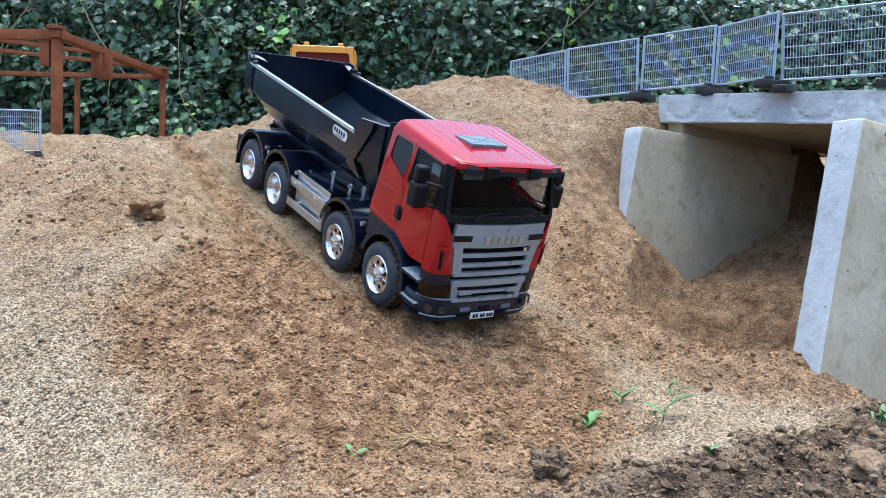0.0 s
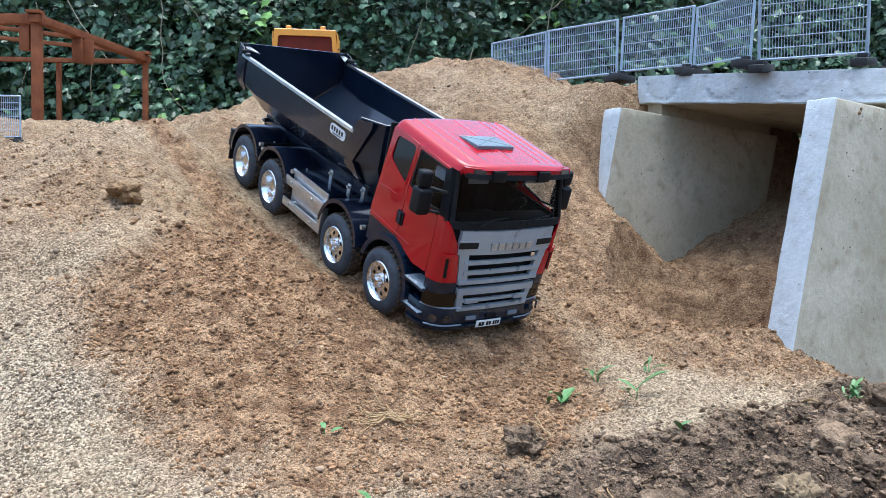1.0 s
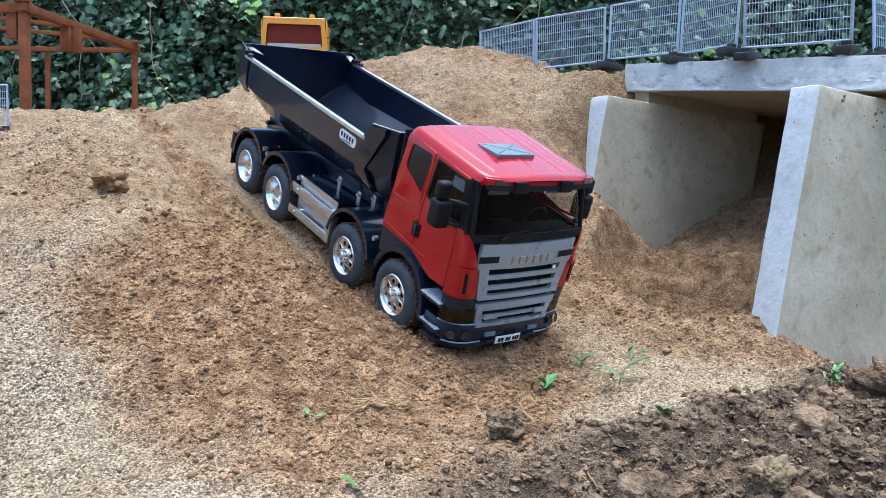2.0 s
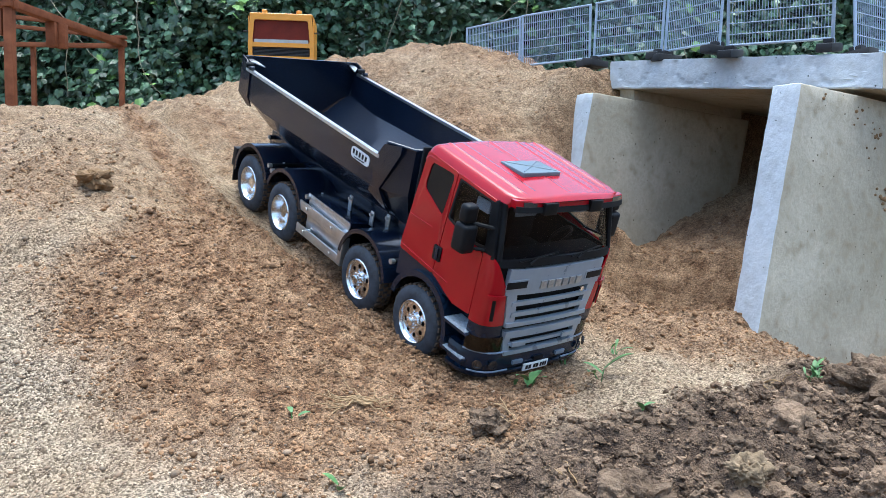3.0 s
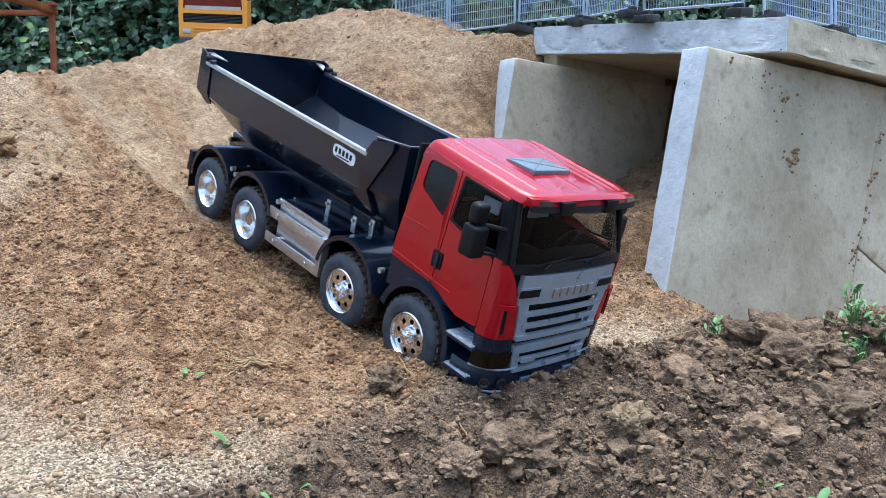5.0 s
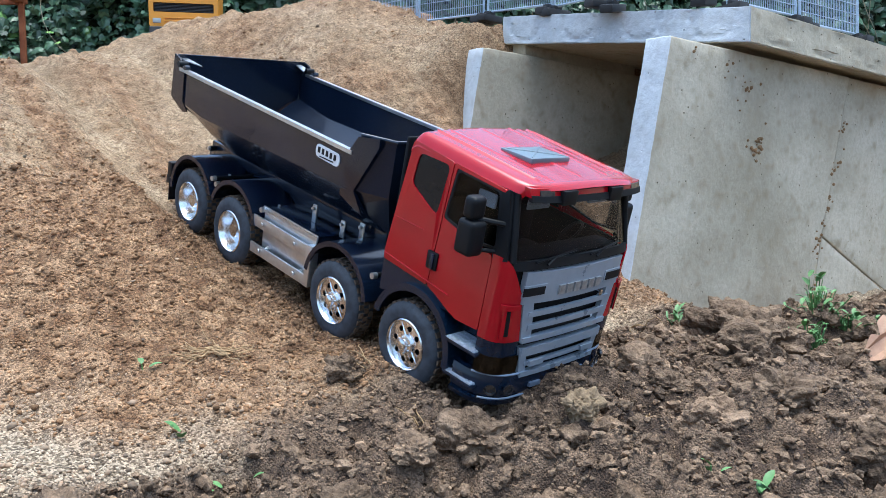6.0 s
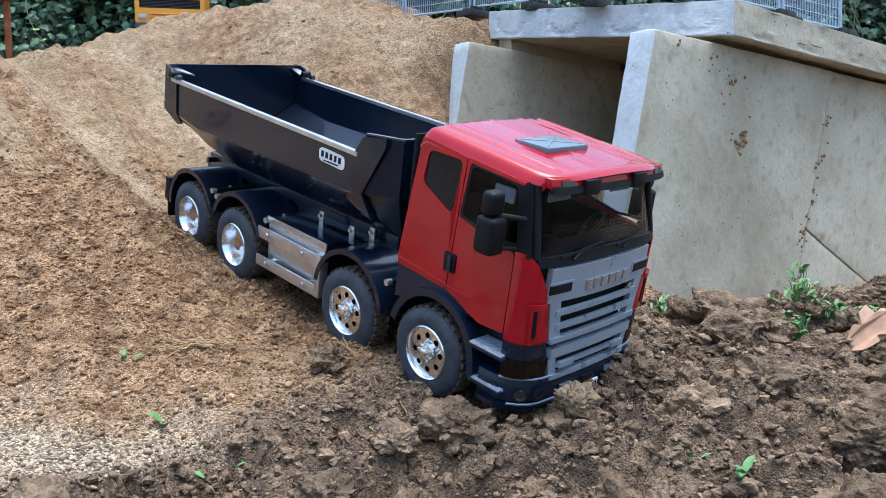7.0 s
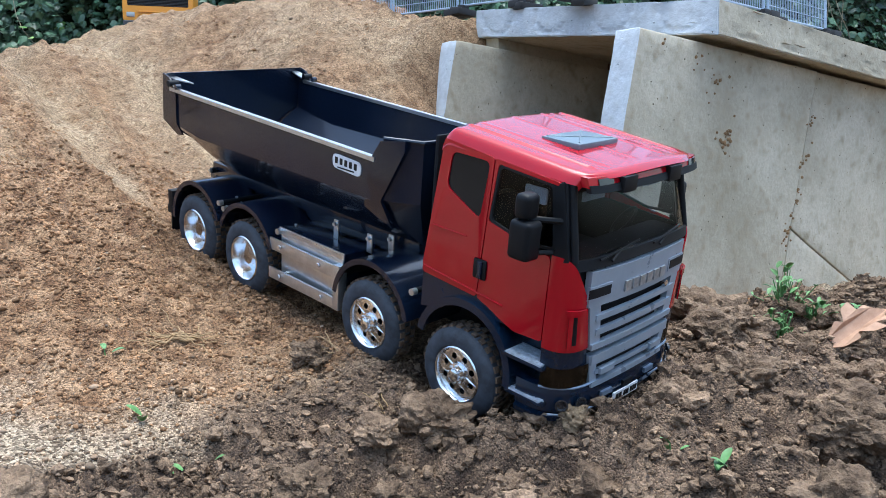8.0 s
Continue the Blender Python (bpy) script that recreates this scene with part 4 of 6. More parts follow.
def wheel(lorry, x, z, s, driven):
    """A wheel with tyre, lugs and alloy rim; its axle is y, its outer face at s."""
    root = new("wheel")
    root.parent = lorry
    root.location = Vector((x, s * 0.0915, z)) * TK
    R, i = 0.0420, -s
    wide = 0.048 if driven else 0.023
    bm = bmesh.new()
    prof = [(0.0245, 0.001), (0.0262, -0.0008), (0.031, -0.0016), (0.036, -0.0006), (0.0400, 0.0018), (R - 0.001, 0.004)]
    prof = [(r, y) for r, y in prof] + [(R - 0.001, 0.021 - 0.002), (0.0400, 0.0225), (0.034, 0.0235)]
    if driven:
        prof += [(0.034, 0.0255), (0.0400, 0.0265), (R - 0.001, 0.028), (R - 0.001, 0.046), (0.0400, 0.0475), (0.031, 0.049)]
    prof += [(0.024, wide)]
    lathe(bm, [(r, i * y) for r, y in prof], 48)
    tyre = wp("tyre", bm, TYRE, root, "dusty black rubber tyre")
    bm = bmesh.new()
    for row in ((0.006, 0.012, 0.018) if not driven else (0.006, 0.012, 0.018, 0.031, 0.037, 0.043)):
        for k in range(30):
            a = 2 * math.pi * (k + (0.5 if row in (0.012, 0.037) else 0)) / 30
            m = Matrix.Rotation(a, 4, "Y") @ Matrix.Translation((R - 0.0008, i * row, 0)) @ Matrix.Diagonal((0.0028, 0.0050, 0.0052, 1))
            bmesh.ops.create_cube(bm, size=1, matrix=m)
    wp("tread", bm, MUDDY, tyre, "sandy tread blocks")
    bm = bmesh.new()
    if driven:
        lathe(bm, [(0.0252, i * -0.0004), (0.0242, i * -0.0014), (0.0228, i * 0.0005), (0.0215, i * 0.010), (0.0195, i * 0.0135), (0.012, i * 0.0140), (0.011, i * 0.012), (0.009, i * 0.009), (0.0001, i * 0.009)], 40)
    else:
        lathe(bm, [(0.0252, i * -0.0004), (0.0242, i * -0.0014), (0.0228, i * 0.0002), (0.0222, i * 0.004)], 40)
        holes = [circle(0.0158 * math.cos(2 * math.pi * k / 8), 0.0158 * math.sin(2 * math.pi * k / 8), 0.0028, 12) for k in range(8)]
        plate(bm, [circle(0, 0, 0.0224, 40)] + holes, lambda u, v, w: (u, i * (0.0030 - 0.10 * max(0, 0.0224 - math.hypot(u, v)) + w), v), 0.0014)
        lathe(bm, [(0.0095, i * 0.002), (0.0095, i * -0.0008), (0.0060, i * -0.0016), (0.0055, i * -0.0042), (0.0040, i * -0.0052), (0.0001, i * -0.0052)], 24)
    rim = wp("rim", bm, CHROME, root, "polished alloy rim")
    bm = bmesh.new()
    lathe(bm, [(0.0215, i * 0.012), (0.0001, i * 0.012)], 24) if not driven else lathe(bm, [(0.0085, i * 0.0088), (0.0075, i * 0.0045), (0.0001, i * 0.0045)], 20)
    wp("brake_drum" if not driven else "hub", bm, BLACK if not driven else CHROME, rim)
    bm = bmesh.new()
    for k in range(8):
        a = 2 * math.pi * (k + 0.5) / 8
        r = 0.0078 if not driven else 0.0105
        y = -0.0005 if not driven else 0.0135
        rod(bm, (r * math.cos(a), i * y, r * math.sin(a)), (r * math.cos(a), i * (y - 0.0022), r * math.sin(a)), 0.0010, 6)
    wp("wheel_nuts", bm, ALU, rim)
    WHEELS.append((root, root.location.copy()))
    return root


def cab_side(lorry, s):
    """Rear quarter, door, windows, steps and mudguard of one side of the cab."""
    yo = 0.088
    def on(u, v, w):
        lean = 0.10 * max(0, v - 0.112)
        tuck = 0.0 if u < 0.06 else 3.0 * (u - 0.06) ** 2
        return (u, s * (yo - w - lean - tuck), v)
    quarter = rounded([(-0.050, 0.0580), (-0.050, 0.066), (-0.040, 0.1675), (0.0105, 0.1620), (0.0075, 0.0545)], 0.003, 3)
    hole = rounded([(-0.0320, 0.1320), (-0.0305, 0.1590), (0.0070, 0.1585), (0.0045, 0.1150)], 0.006, 4)
    bm = plate(bmesh.new(), [quarter, hole], on, 0.003)
    tp("rear_panel", bm, RED, lorry, angle=25)
    tp("quarter_window", plate(bmesh.new(), [rounded([(-0.0320, 0.1320), (-0.0305, 0.1590), (0.0070, 0.1585), (0.0045, 0.1150)], 0.006, 4)], lambda u, v, w: on(u, v, w + 0.0012), 0.0012), DARK_GLASS, lorry, "black tinted window")
    bm = bmesh.new()
    door = rounded([(0.0085, 0.0545), (0.0115, 0.1620), (0.0690, 0.1570), (0.0685, 0.1545), (0.0150, 0.1585), (0.0128, 0.1165), (0.0480, 0.1080), (0.0700, 0.1050), (0.0712, 0.1020), (0.0710, 0.041), (0.046, 0.040), (0.032, 0.045), (0.020, 0.0505)], 0.002, 3)
    win = rounded([(0.0128, 0.1165), (0.0150, 0.1585), (0.0650, 0.1547), (0.0740, 0.1100), (0.0480, 0.1080)], 0.004, 4)
    d = tp("door", plate(bmesh.new(), [door], on, 0.003), RED, lorry, angle=25)
    frame_ = plate(bmesh.new(), [win, [((u - 0.041) * 0.93 + 0.041, (v - 0.134) * 0.92 + 0.134) for u, v in win]], lambda u, v, w: on(u, v, w + 0.0004), 0.0020)
    tp("window_frame", frame_, BLACK, d, "black rubber window frame")
    tp("window_pillar", plate(bmesh.new(), [[(0.0645, 0.1550), (0.0720, 0.1575), (0.0850, 0.1045), (0.0712, 0.1030), (0.0700, 0.1075), (0.0735, 0.1105)]], lambda u, v, w: on(u, v, w + 0.0002), 0.003), BLACK, d)
    tp("window_pane", plate(bmesh.new(), [win], lambda u, v, w: on(u, v, w + 0.0016), 0.0008), GLASS, d, "clear side window").visible_shadow = False
    bm = box(bmesh.new(), 0.0035, 0.0160, s * 0.0885 - 0.0010, s * 0.0885 + 0.0010, 0.0700, 0.0855, 0.0015)
    tp("handle_cup", bm, BLACK, d)
    bm = box(bmesh.new(), 0.0090, 0.0130, s * 0.0905 - 0.0010, s * 0.0905 + 0.0010, 0.0710, 0.0845, 0.0009)
    tp("door_handle", bm, NAVY, d, "dark door handle")
    bm = box(bmesh.new(), -0.0485, 0.034, s * 0.0883 - 0.0008, s * 0.0883 + 0.0008, 0.0625, 0.0642, 0.0006)
    for v in bm.verts:
        v.co.z -= 0.09 * (v.co.x + 0.0485)
    tp("swage_line", bm, RED, lorry)
    bm = box(bmesh.new(), -0.0435, -0.006, s * 0.0881 - 0.0006, s * 0.0881 + 0.0006, 0.0985, 0.0998, 0.0005)
    tp("swage_line", bm, RED, lorry)
    # skirt, mudguard, steps
    tp("mudguard", arch(bmesh.new(), 0.0, 0.0, 0.0500, -s * 0.052, s * 0.0915, -6, 168, lip=0.0065), NAVY, lorry, "glossy blue-black mudguard")
    tp("side_skirt", plate(bmesh.new(), [[(-0.050, 0.0580), (-0.050, 0.028), (-0.041, 0.030), (-0.030, 0.0400), (-0.012, 0.0480), (0.012, 0.0480), (0.028, 0.0420), (0.040, 0.0420), (0.020, 0.0515), (0.008, 0.0555)]], lambda u, v, w: on(u, v, w + 0.001), 0.006), NAVY, lorry)
    tp("side_skirt", plate(bmesh.new(), [[(0.022, 0.0465), (0.046, 0.0385), (0.0710, 0.0395), (0.0760, 0.004), (0.052, -0.012), (0.0475, 0.016), (0.040, 0.030)]], lambda u, v, w: on(u, v, w + 0.020), 0.010), NAVY, lorry)
    for x0, x1, z, d0 in ((0.040, 0.078, 0.0235, 0.0), (0.046, 0.080, -0.0045, 0.0)):
        bm = box(bmesh.new(), x0, x1, s * 0.0785 - 0.0135, s * 0.0785 + 0.0135, z - 0.003, z, 0.0008)
        st = tp("step", bm, NAVY, lorry)
        bm = box(bmesh.new(), x0 + 0.002, x1 - 0.002, s * 0.0800 - 0.0115, s * 0.0800 + 0.0115, z - 0.001, z + 0.0012, 0.0004)
        for k in range(8):
            for j in range(4):
                m = Matrix.Translation((x0 + 0.005 + k * 0.004, s * (0.0710 + j * 0.0055), z + 0.0013)) @ Matrix.Rotation(radians(40 if (k + j) % 2 else -40), 4, "Z") @ Matrix.Diagonal((0.003, 0.0009, 0.0010, 1))
                bmesh.ops.create_cube(bm, size=1, matrix=m)
        tp("tread_plate", bm, STEP, st, "chequered alloy step plate")
    # rounded front corner, with a dark air slot low at its front
    def corner(a, z, off=0.0):
        w = half(z) + 0.0005
        x1 = nose(w, z) + 0.0015
        k = a * math.pi / 2
        x = 0.0718 + (x1 - 0.0718) * math.sin(k) ** 0.75
        y = w + (0.0875 - w) * max(0.0, math.cos(k)) ** 0.75
        return Vector((x + off * math.sin(k), s * (y + off * math.cos(k)), z))

    def skin(name, a0, a1, z0, z1, off, mat_, dip=0.0, n=12, label=""):
        bm = bmesh.new()
        rows = []
        for q in range(n + 1):
            a = a0 + (a1 - a0) * q / n
            top = z1 - dip * max(0, (a - 0.10) / 0.90) ** 3.0
            rows.append([bm.verts.new(corner(a, z0 + (top - z0) * k / 12, off)) for k in range(13)])
        for p, q in zip(rows, rows[1:]):
            for k in range(12):
                bm.faces.new((p[k], p[k + 1], q[k + 1], q[k]))
        bmesh.ops.recalc_face_normals(bm, faces=bm.faces)
        bmesh.ops.solidify(bm, geom=bm.faces[:], thickness=0.0014)
        return tp(name, bm, mat_, lorry, label, 40)

    skin("corner_panel", 0.0, 1.0, 0.0370, 0.1070, 0.0, RED, 0.030, n=24)
    skin("lamp_brow", 0.0, 1.0, 0.0235, 0.0375, -0.0010, NAVY, n=14)
    skin("corner_slot", 0.60, 0.72, 0.0430, 0.0660, 0.0010, BLACK, n=5)
    skin("slot_hood", 0.42, 0.92, 0.0660, 0.0705, 0.0030, RED, n=8)
    skin("slot_lip", 0.50, 0.60, 0.0410, 0.0690, 0.0024, RED, n=3)
    # windscreen pillar
    bm = bmesh.new()
    for (x, y, z, r), (x2, y2, z2, r2) in (((0.0815, 0.0835, 0.1035, 0.0032), (0.0705, 0.0785, 0.1575, 0.0030)), ((0.0865, 0.0800, 0.1035, 0.0030), (0.0745, 0.0765, 0.1575, 0.0030))):
        rod(bm, (x, s * y, z), (x2, s * y2, z2), r, 12, r2)
    tp("pillar", bm, BLACK, lorry)
    # mirrors
    arm = tp("mirror_arm", rod(bmesh.new(), (0.074, s * 0.081, 0.1080), (0.064, s * 0.102, 0.1095), 0.0018, 8), BLACK, lorry)
    tp("mirror_arm", rod(bmesh.new(), (0.076, s * 0.081, 0.1310), (0.060, s * 0.104, 0.1330), 0.0022, 8), BLACK, lorry)
    tp("mirror", box(bmesh.new(), 0.0510, 0.0690, s * 0.1055 - 0.0085, s * 0.1055 + 0.0085, 0.1045, 0.1325, 0.0045, 4), BLACK, arm, "black mirror housing")
    tp("mirror", box(bmesh.new(), 0.0530, 0.0655, s * 0.1055 - 0.0078, s * 0.1055 + 0.0078, 0.1330, 0.1510, 0.0050, 4), BLACK, arm, "small black wide-angle mirror housing")
    # headlamp and fog lamps in the bumper's end
    bm = bmesh.new()
    rows = []
    for z in (0.0075, 0.0130, 0.0195, 0.0240):
        ring = []
        for q in range(8):
            a = q / 7
            ring.append(bm.verts.new((0.0735 + (nose(0.056, z) - 0.0715) * math.sin(a * math.pi / 2), s * (0.0872 - 0.031 * (1 - math.cos(a * math.pi / 2))), z)))
        rows.append(ring)
    for a, b in zip(rows, rows[1:]):
        for q in range(7):
            bm.faces.new((a[q], a[q + 1], b[q + 1], b[q]))
    bmesh.ops.solidify(bm, geom=bm.faces[:], thickness=0.002)
    tp("headlight", bm, AMBER, lorry, "smoked amber headlamp")
    for x, y, turn in ((0.0900, 0.0790, 50), (0.0965, 0.0640, 18)):
        bm = bmesh.new()
        lathe(bm, [(0.0046, 0.0), (0.0050, 0.0016), (0.0038, 0.0018), (0.0034, 0.0002), (0.0001, -0.0002)], 20)
        out = Vector((math.cos(radians(turn)), s * math.sin(radians(turn)), 0))
        tp("fog_lamp", bm, LENS, lorry, "round fog lamp", m=Matrix.Translation(Vector((x, s * y, -0.0050)) * TK) @ out.to_track_quat("Y", "Z").to_matrix().to_4x4())


def cab(lorry):
    both(lambda s: cab_side(lorry, s))
    # roof: a bowed shell with pressed ribs, rounded down to the sides and to the visor
    nx, ny = 40, 84
    bm = bmesh.new()
    grid = []
    for i in range(nx + 1):
        u = i / nx
        row = []
        for j in range(ny + 1):
            v = 2 * j / ny - 1
            x = -0.042 + 0.138 * u
            wy = 0.0835 - 0.0025 * u - 0.004 * max(0, u - 0.85) / 0.15
            edge = max(0, abs(v) - 0.88) / 0.12
            z = 0.1792 - 0.0037 * v * v - (0.012 - 0.005 * u) * edge ** 2.4 - 0.0125 * u
            front = max(0, u - 0.93) / 0.07
            z += 0.0012 * math.exp(-((u - 0.965) / 0.014) ** 2) - 0.0030 * front ** 2.2
            x -= 0.004 * front * v * v + 0.012 * max(0, u - 0.8) / 0.2 * v ** 6
            back = max(0, 0.06 - u) / 0.06
            z -= 0.006 * back ** 2
            for rib in (-0.74, -0.56, -0.08, 0.40, 0.58, 0.74):
                if 0.03 < u < 0.88:
                    z += 0.0012 * math.exp(-((v - rib) / 0.011) ** 2)
            row.append(bm.verts.new((x, wy * v, z)))
        grid.append(row)
    for i in range(nx):
        for j in range(ny):
            bm.faces.new((grid[i][j], grid[i][j + 1], grid[i + 1][j + 1], grid[i + 1][j]))
    bmesh.ops.recalc_face_normals(bm, faces=bm.faces)
    bmesh.ops.solidify(bm, geom=bm.faces[:], thickness=0.0018)
    tp("roof", bm, RED, lorry, "glossy red pressed roof", angle=60)
    hatch = tp("roof_hatch", box(bmesh.new(), 0.0150, 0.0500, -0.0345, 0.0190, 0.1700, 0.1748, 0.0012), HATCH, lorry, "blue-grey roof hatch")
    bm = bmesh.new()
    for a, b in (((0.018, -0.031), (0.047, 0.0155)), ((0.018, 0.0155), (0.047, -0.031))):
        rod(bm, (a[0], a[1], 0.1748), (b[0], b[1], 0.1748), 0.0008, 6)
    tp("cross_rib", bm, HATCH, hatch)
    # sun visor with three lamps
    visor = tp("sun_visor", strip(bmesh.new(), 0.1525, 0.1575, -0.077, 0.077, 0.0135, 0.004, taper=0.0008), BLACK, lorry, "black sun visor lip")
    for y in (-0.0363, 0.0287):
        x = nose(y, 0.155) + 0.0165
        tp("marker_lamp", box(bmesh.new(), x - 0.003, x + 0.003, y - 0.009, y + 0.009, 0.1505, 0.1622, 0.001), BLACK, visor)
    for y in (-0.061, 0.066):
        tp("marker_lamp", strip(bmesh.new(), 0.1580, 0.1622, y - 0.008, y + 0.008, 0.0160, 0.0012, n=3), LENS, visor)
    tp("roof_front", strip(bmesh.new(), 0.1570, 0.1637, -0.0775, 0.0775, 0.0105, 0.006, taper=-0.0006), RED, lorry)
    # windscreen
    bm = bmesh.new()
    grid = []
    for i in range(9):
        z = 0.1035 + 0.0520 * i / 8
        grid.append([bm.verts.new((nose(y, z) + 0.0005, y, z)) for y in np.linspace(-0.078, 0.078, 25)])
    for a, b in zip(grid, grid[1:]):
        for q in range(24):
            bm.faces.new((a[q], a[q + 1], b[q + 1], b[q]))
    bmesh.ops.recalc_face_normals(bm, faces=bm.faces)
    bmesh.ops.solidify(bm, geom=bm.faces[:], thickness=0.0010)
    screen = tp("windscreen", bm, GLASS, lorry, "clear bowed windscreen")
    screen.visible_shadow = False
    tp("screen_seal", strip(strip(bmesh.new(), 0.098, 0.1055, -0.081, 0.081, -0.001, 0.0030), 0.1505, 0.1575, -0.079, 0.079, -0.002, 0.0030), BLACK, lorry)
    for y0, y1 in ((-0.060, -0.008), (0.012, 0.058)):
        bm = bmesh.new()
        pts = [(nose(y, z) + 0.0035, y, z) for y, z in [(y0 + (y1 - y0) * t, 0.1045 + 0.006 * t) for t in np.linspace(0, 1, 7)]]
        tube(bm, pts, 0.0009)
        tp("wiper_arm", rod(bmesh.new(), pts[3], (pts[3][0] + 0.001, pts[3][1] - 0.012, 0.1015), 0.0011, 6), BLACK, lorry)
        tp("wiper", bm, BLACK, lorry, "thin black wiper")
    # grille: dark backing, broad top band, bars and a lower grille
    tp("grille_back", strip(bmesh.new(), -0.002, 0.0970, -0.056, 0.056, -0.0110, 0.003), BLACK, lorry)
    tp("grille_band", strip(bmesh.new(), 0.0687, 0.0955, -half(0.086), half(0.086), -0.002, 0.0050, n=20, taper=0.0015), SILVER, lorry, "silver painted grille band")
    for s in (-1, 1):
        tp("slot_frame", strip(bmesh.new(), 0.0752, 0.0858, s * 0.042, s * 0.0690, 0.0016, 0.0020, n=6), SILVER, lorry, "bright slot surround")
        tp("band_slot", strip(bmesh.new(), 0.0770, 0.0840, s * 0.0440, s * 0.0692, 0.0032, 0.0008, n=6), BLACK, lorry)
        for z0, z1, w in ((0.0352, 0.0700, 0.0125), (0.0033, 0.0302, 0.0085)):
            bm = plate(bmesh.new(), [[(half(z0) - w, z0), (half(z0), z0), (half(z1), z1), (half(z1) - w, z1)]], lambda u, v, q: (nose(u, v) - 0.002 + q, s * u, v), 0.0048)
            tp("grille_post", bm, SILVER, lorry)
    for z0, z1 in ((0.0578, 0.0622), (0.0462, 0.0508)):
        tp("grille_bar", strip(bmesh.new(), z0, z1, -half(z0) + 0.006, half(z0) - 0.006, 0.0004, 0.0034), SILVER, lorry)
    for z0, z1 in ((0.0352, 0.0397), (0.0226, 0.0302), (0.0033, 0.0075)):
        tp("grille_bar", strip(bmesh.new(), z0, z1, -half(z0), half(z0), -0.001, 0.0054), SILVER, lorry)
    tp("grille_bar", strip(bmesh.new(), 0.0132, 0.0165, -0.049, 0.049, 0.0004, 0.0034), SILVER, lorry)
    for y in (-0.036, 0.037):
        tp("grille_latch", strip(bmesh.new(), 0.0128, 0.0175, y - 0.009, y + 0.009, 0.003, 0.003, n=3), SILVER, lorry)
    for k in range(6):                       # raised badge, drawn as plain bars
        y = -0.025 + k * 0.0105
        tp("badge", strip(bmesh.new(), 0.0742, 0.0822, y, y + 0.0078, 0.0025, 0.0020, n=2), BADGE, lorry, "plain bright badge bar")
    tp("round_badge", rod(bmesh.new(), (nose(0.043, 0.070) - 0.004, 0.043, 0.0655), (nose(0.043, 0.07) + 0.0038, 0.043, 0.0655), 0.0028, 16), CHROME, lorry)
    # bumper
    bm = bmesh.new()
    path = []
    for q in range(31):
        t = q / 30 * 2 - 1
        a = abs(t)
        if a < 0.62:
            path.append((nose(0.062 * a / 0.62, 0) + 0.002, 0.062 * t / 0.62))
        else:
            w = (a - 0.62) / 0.38
            path.append((0.0940 - 0.0400 * w ** 1.5, math.copysign(0.062 + 0.026 * math.sin(min(1, w * 1.25) * math.pi / 2), t)))
    sec = [(-0.008, 0.0070), (0.0, 0.0065), (0.0015, 0.0020), (-0.0005, 0.0010), (0.0010, -0.0035), (0.0, -0.0130), (-0.0020, -0.0145), (0.0018, -0.0160), (0.0, -0.0205), (-0.006, -0.0245), (-0.012, -0.0245)]
    rows = []
    for x, y in path:
        out = Vector((x - 0.04, y * 0.75, 0)).normalized()
        rows.append([bm.verts.new((x + out.x * o, y + out.y * o, z)) for o, z in sec])
    for a, b in zip(rows, rows[1:]):
        for q in range(len(sec) - 1):
            bm.faces.new((a[q], a[q + 1], b[q + 1], b[q]))
    bmesh.ops.recalc_face_normals(bm, faces=bm.faces)
    bmesh.ops.solidify(bm, geom=bm.faces[:], thickness=0.002)
    bumper = tp("bumper", bm, NAVY, lorry, "blue-black moulded bumper", angle=25)
    # thin lighter lines that draw the highlight on the bumper's moulded edges
    for z, k0, k1 in ((0.0068, 2, 10), (-0.0148, 3, 10)):
        for pts_ in (path[k0:k1], path[::-1][k0:k1]):
            line = []
            for x, y in pts_:
                o = Vector((x - 0.04, y * 0.75, 0)).normalized() * 0.0008
                line.append((x + o.x, y + o.y, z))
            tp("bumper_edge_glint", tube(bmesh.new(), line, 0.0010), GLINT_AND_COVER, bumper)
    for y in (-0.030, 0.0, 0.034):
        tp("tow_cover", strip(bmesh.new(), -0.0085, -0.0045, y - 0.007, y + 0.007, 0.0030, 0.0022, n=2), GLINT_AND_COVER if y else BLACK, bumper)
    pl = tp("number_plate", strip(bmesh.new(), -0.0190, -0.0112, -0.0198, 0.0165, 0.0040, 0.0014, n=4), WHITE, bumper, "white plate with plain dark bars")
    bm = bmesh.new()
    for y0, y1 in ((-0.0150, -0.0115), (-0.0105, -0.0070), (-0.0035, -0.0005), (0.0005, 0.0035), (0.0065, 0.0090), (0.0100, 0.0125), (0.0135, 0.0160)):
        strip(bm, -0.0174, -0.0130, y0 - 0.0016, y1 - 0.0016, 0.0052, 0.0006, n=1)
    tp("plate_bars", bm, BLACK, pl)
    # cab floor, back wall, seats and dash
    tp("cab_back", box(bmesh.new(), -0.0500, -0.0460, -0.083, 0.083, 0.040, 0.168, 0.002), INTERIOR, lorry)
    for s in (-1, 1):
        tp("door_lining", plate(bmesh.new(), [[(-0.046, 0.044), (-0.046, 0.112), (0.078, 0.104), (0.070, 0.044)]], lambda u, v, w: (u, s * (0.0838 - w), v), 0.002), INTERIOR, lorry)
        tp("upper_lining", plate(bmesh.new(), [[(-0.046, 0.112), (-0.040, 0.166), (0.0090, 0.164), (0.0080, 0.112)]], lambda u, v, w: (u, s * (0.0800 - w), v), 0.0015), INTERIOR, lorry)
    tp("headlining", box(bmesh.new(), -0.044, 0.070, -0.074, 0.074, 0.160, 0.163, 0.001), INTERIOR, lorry)
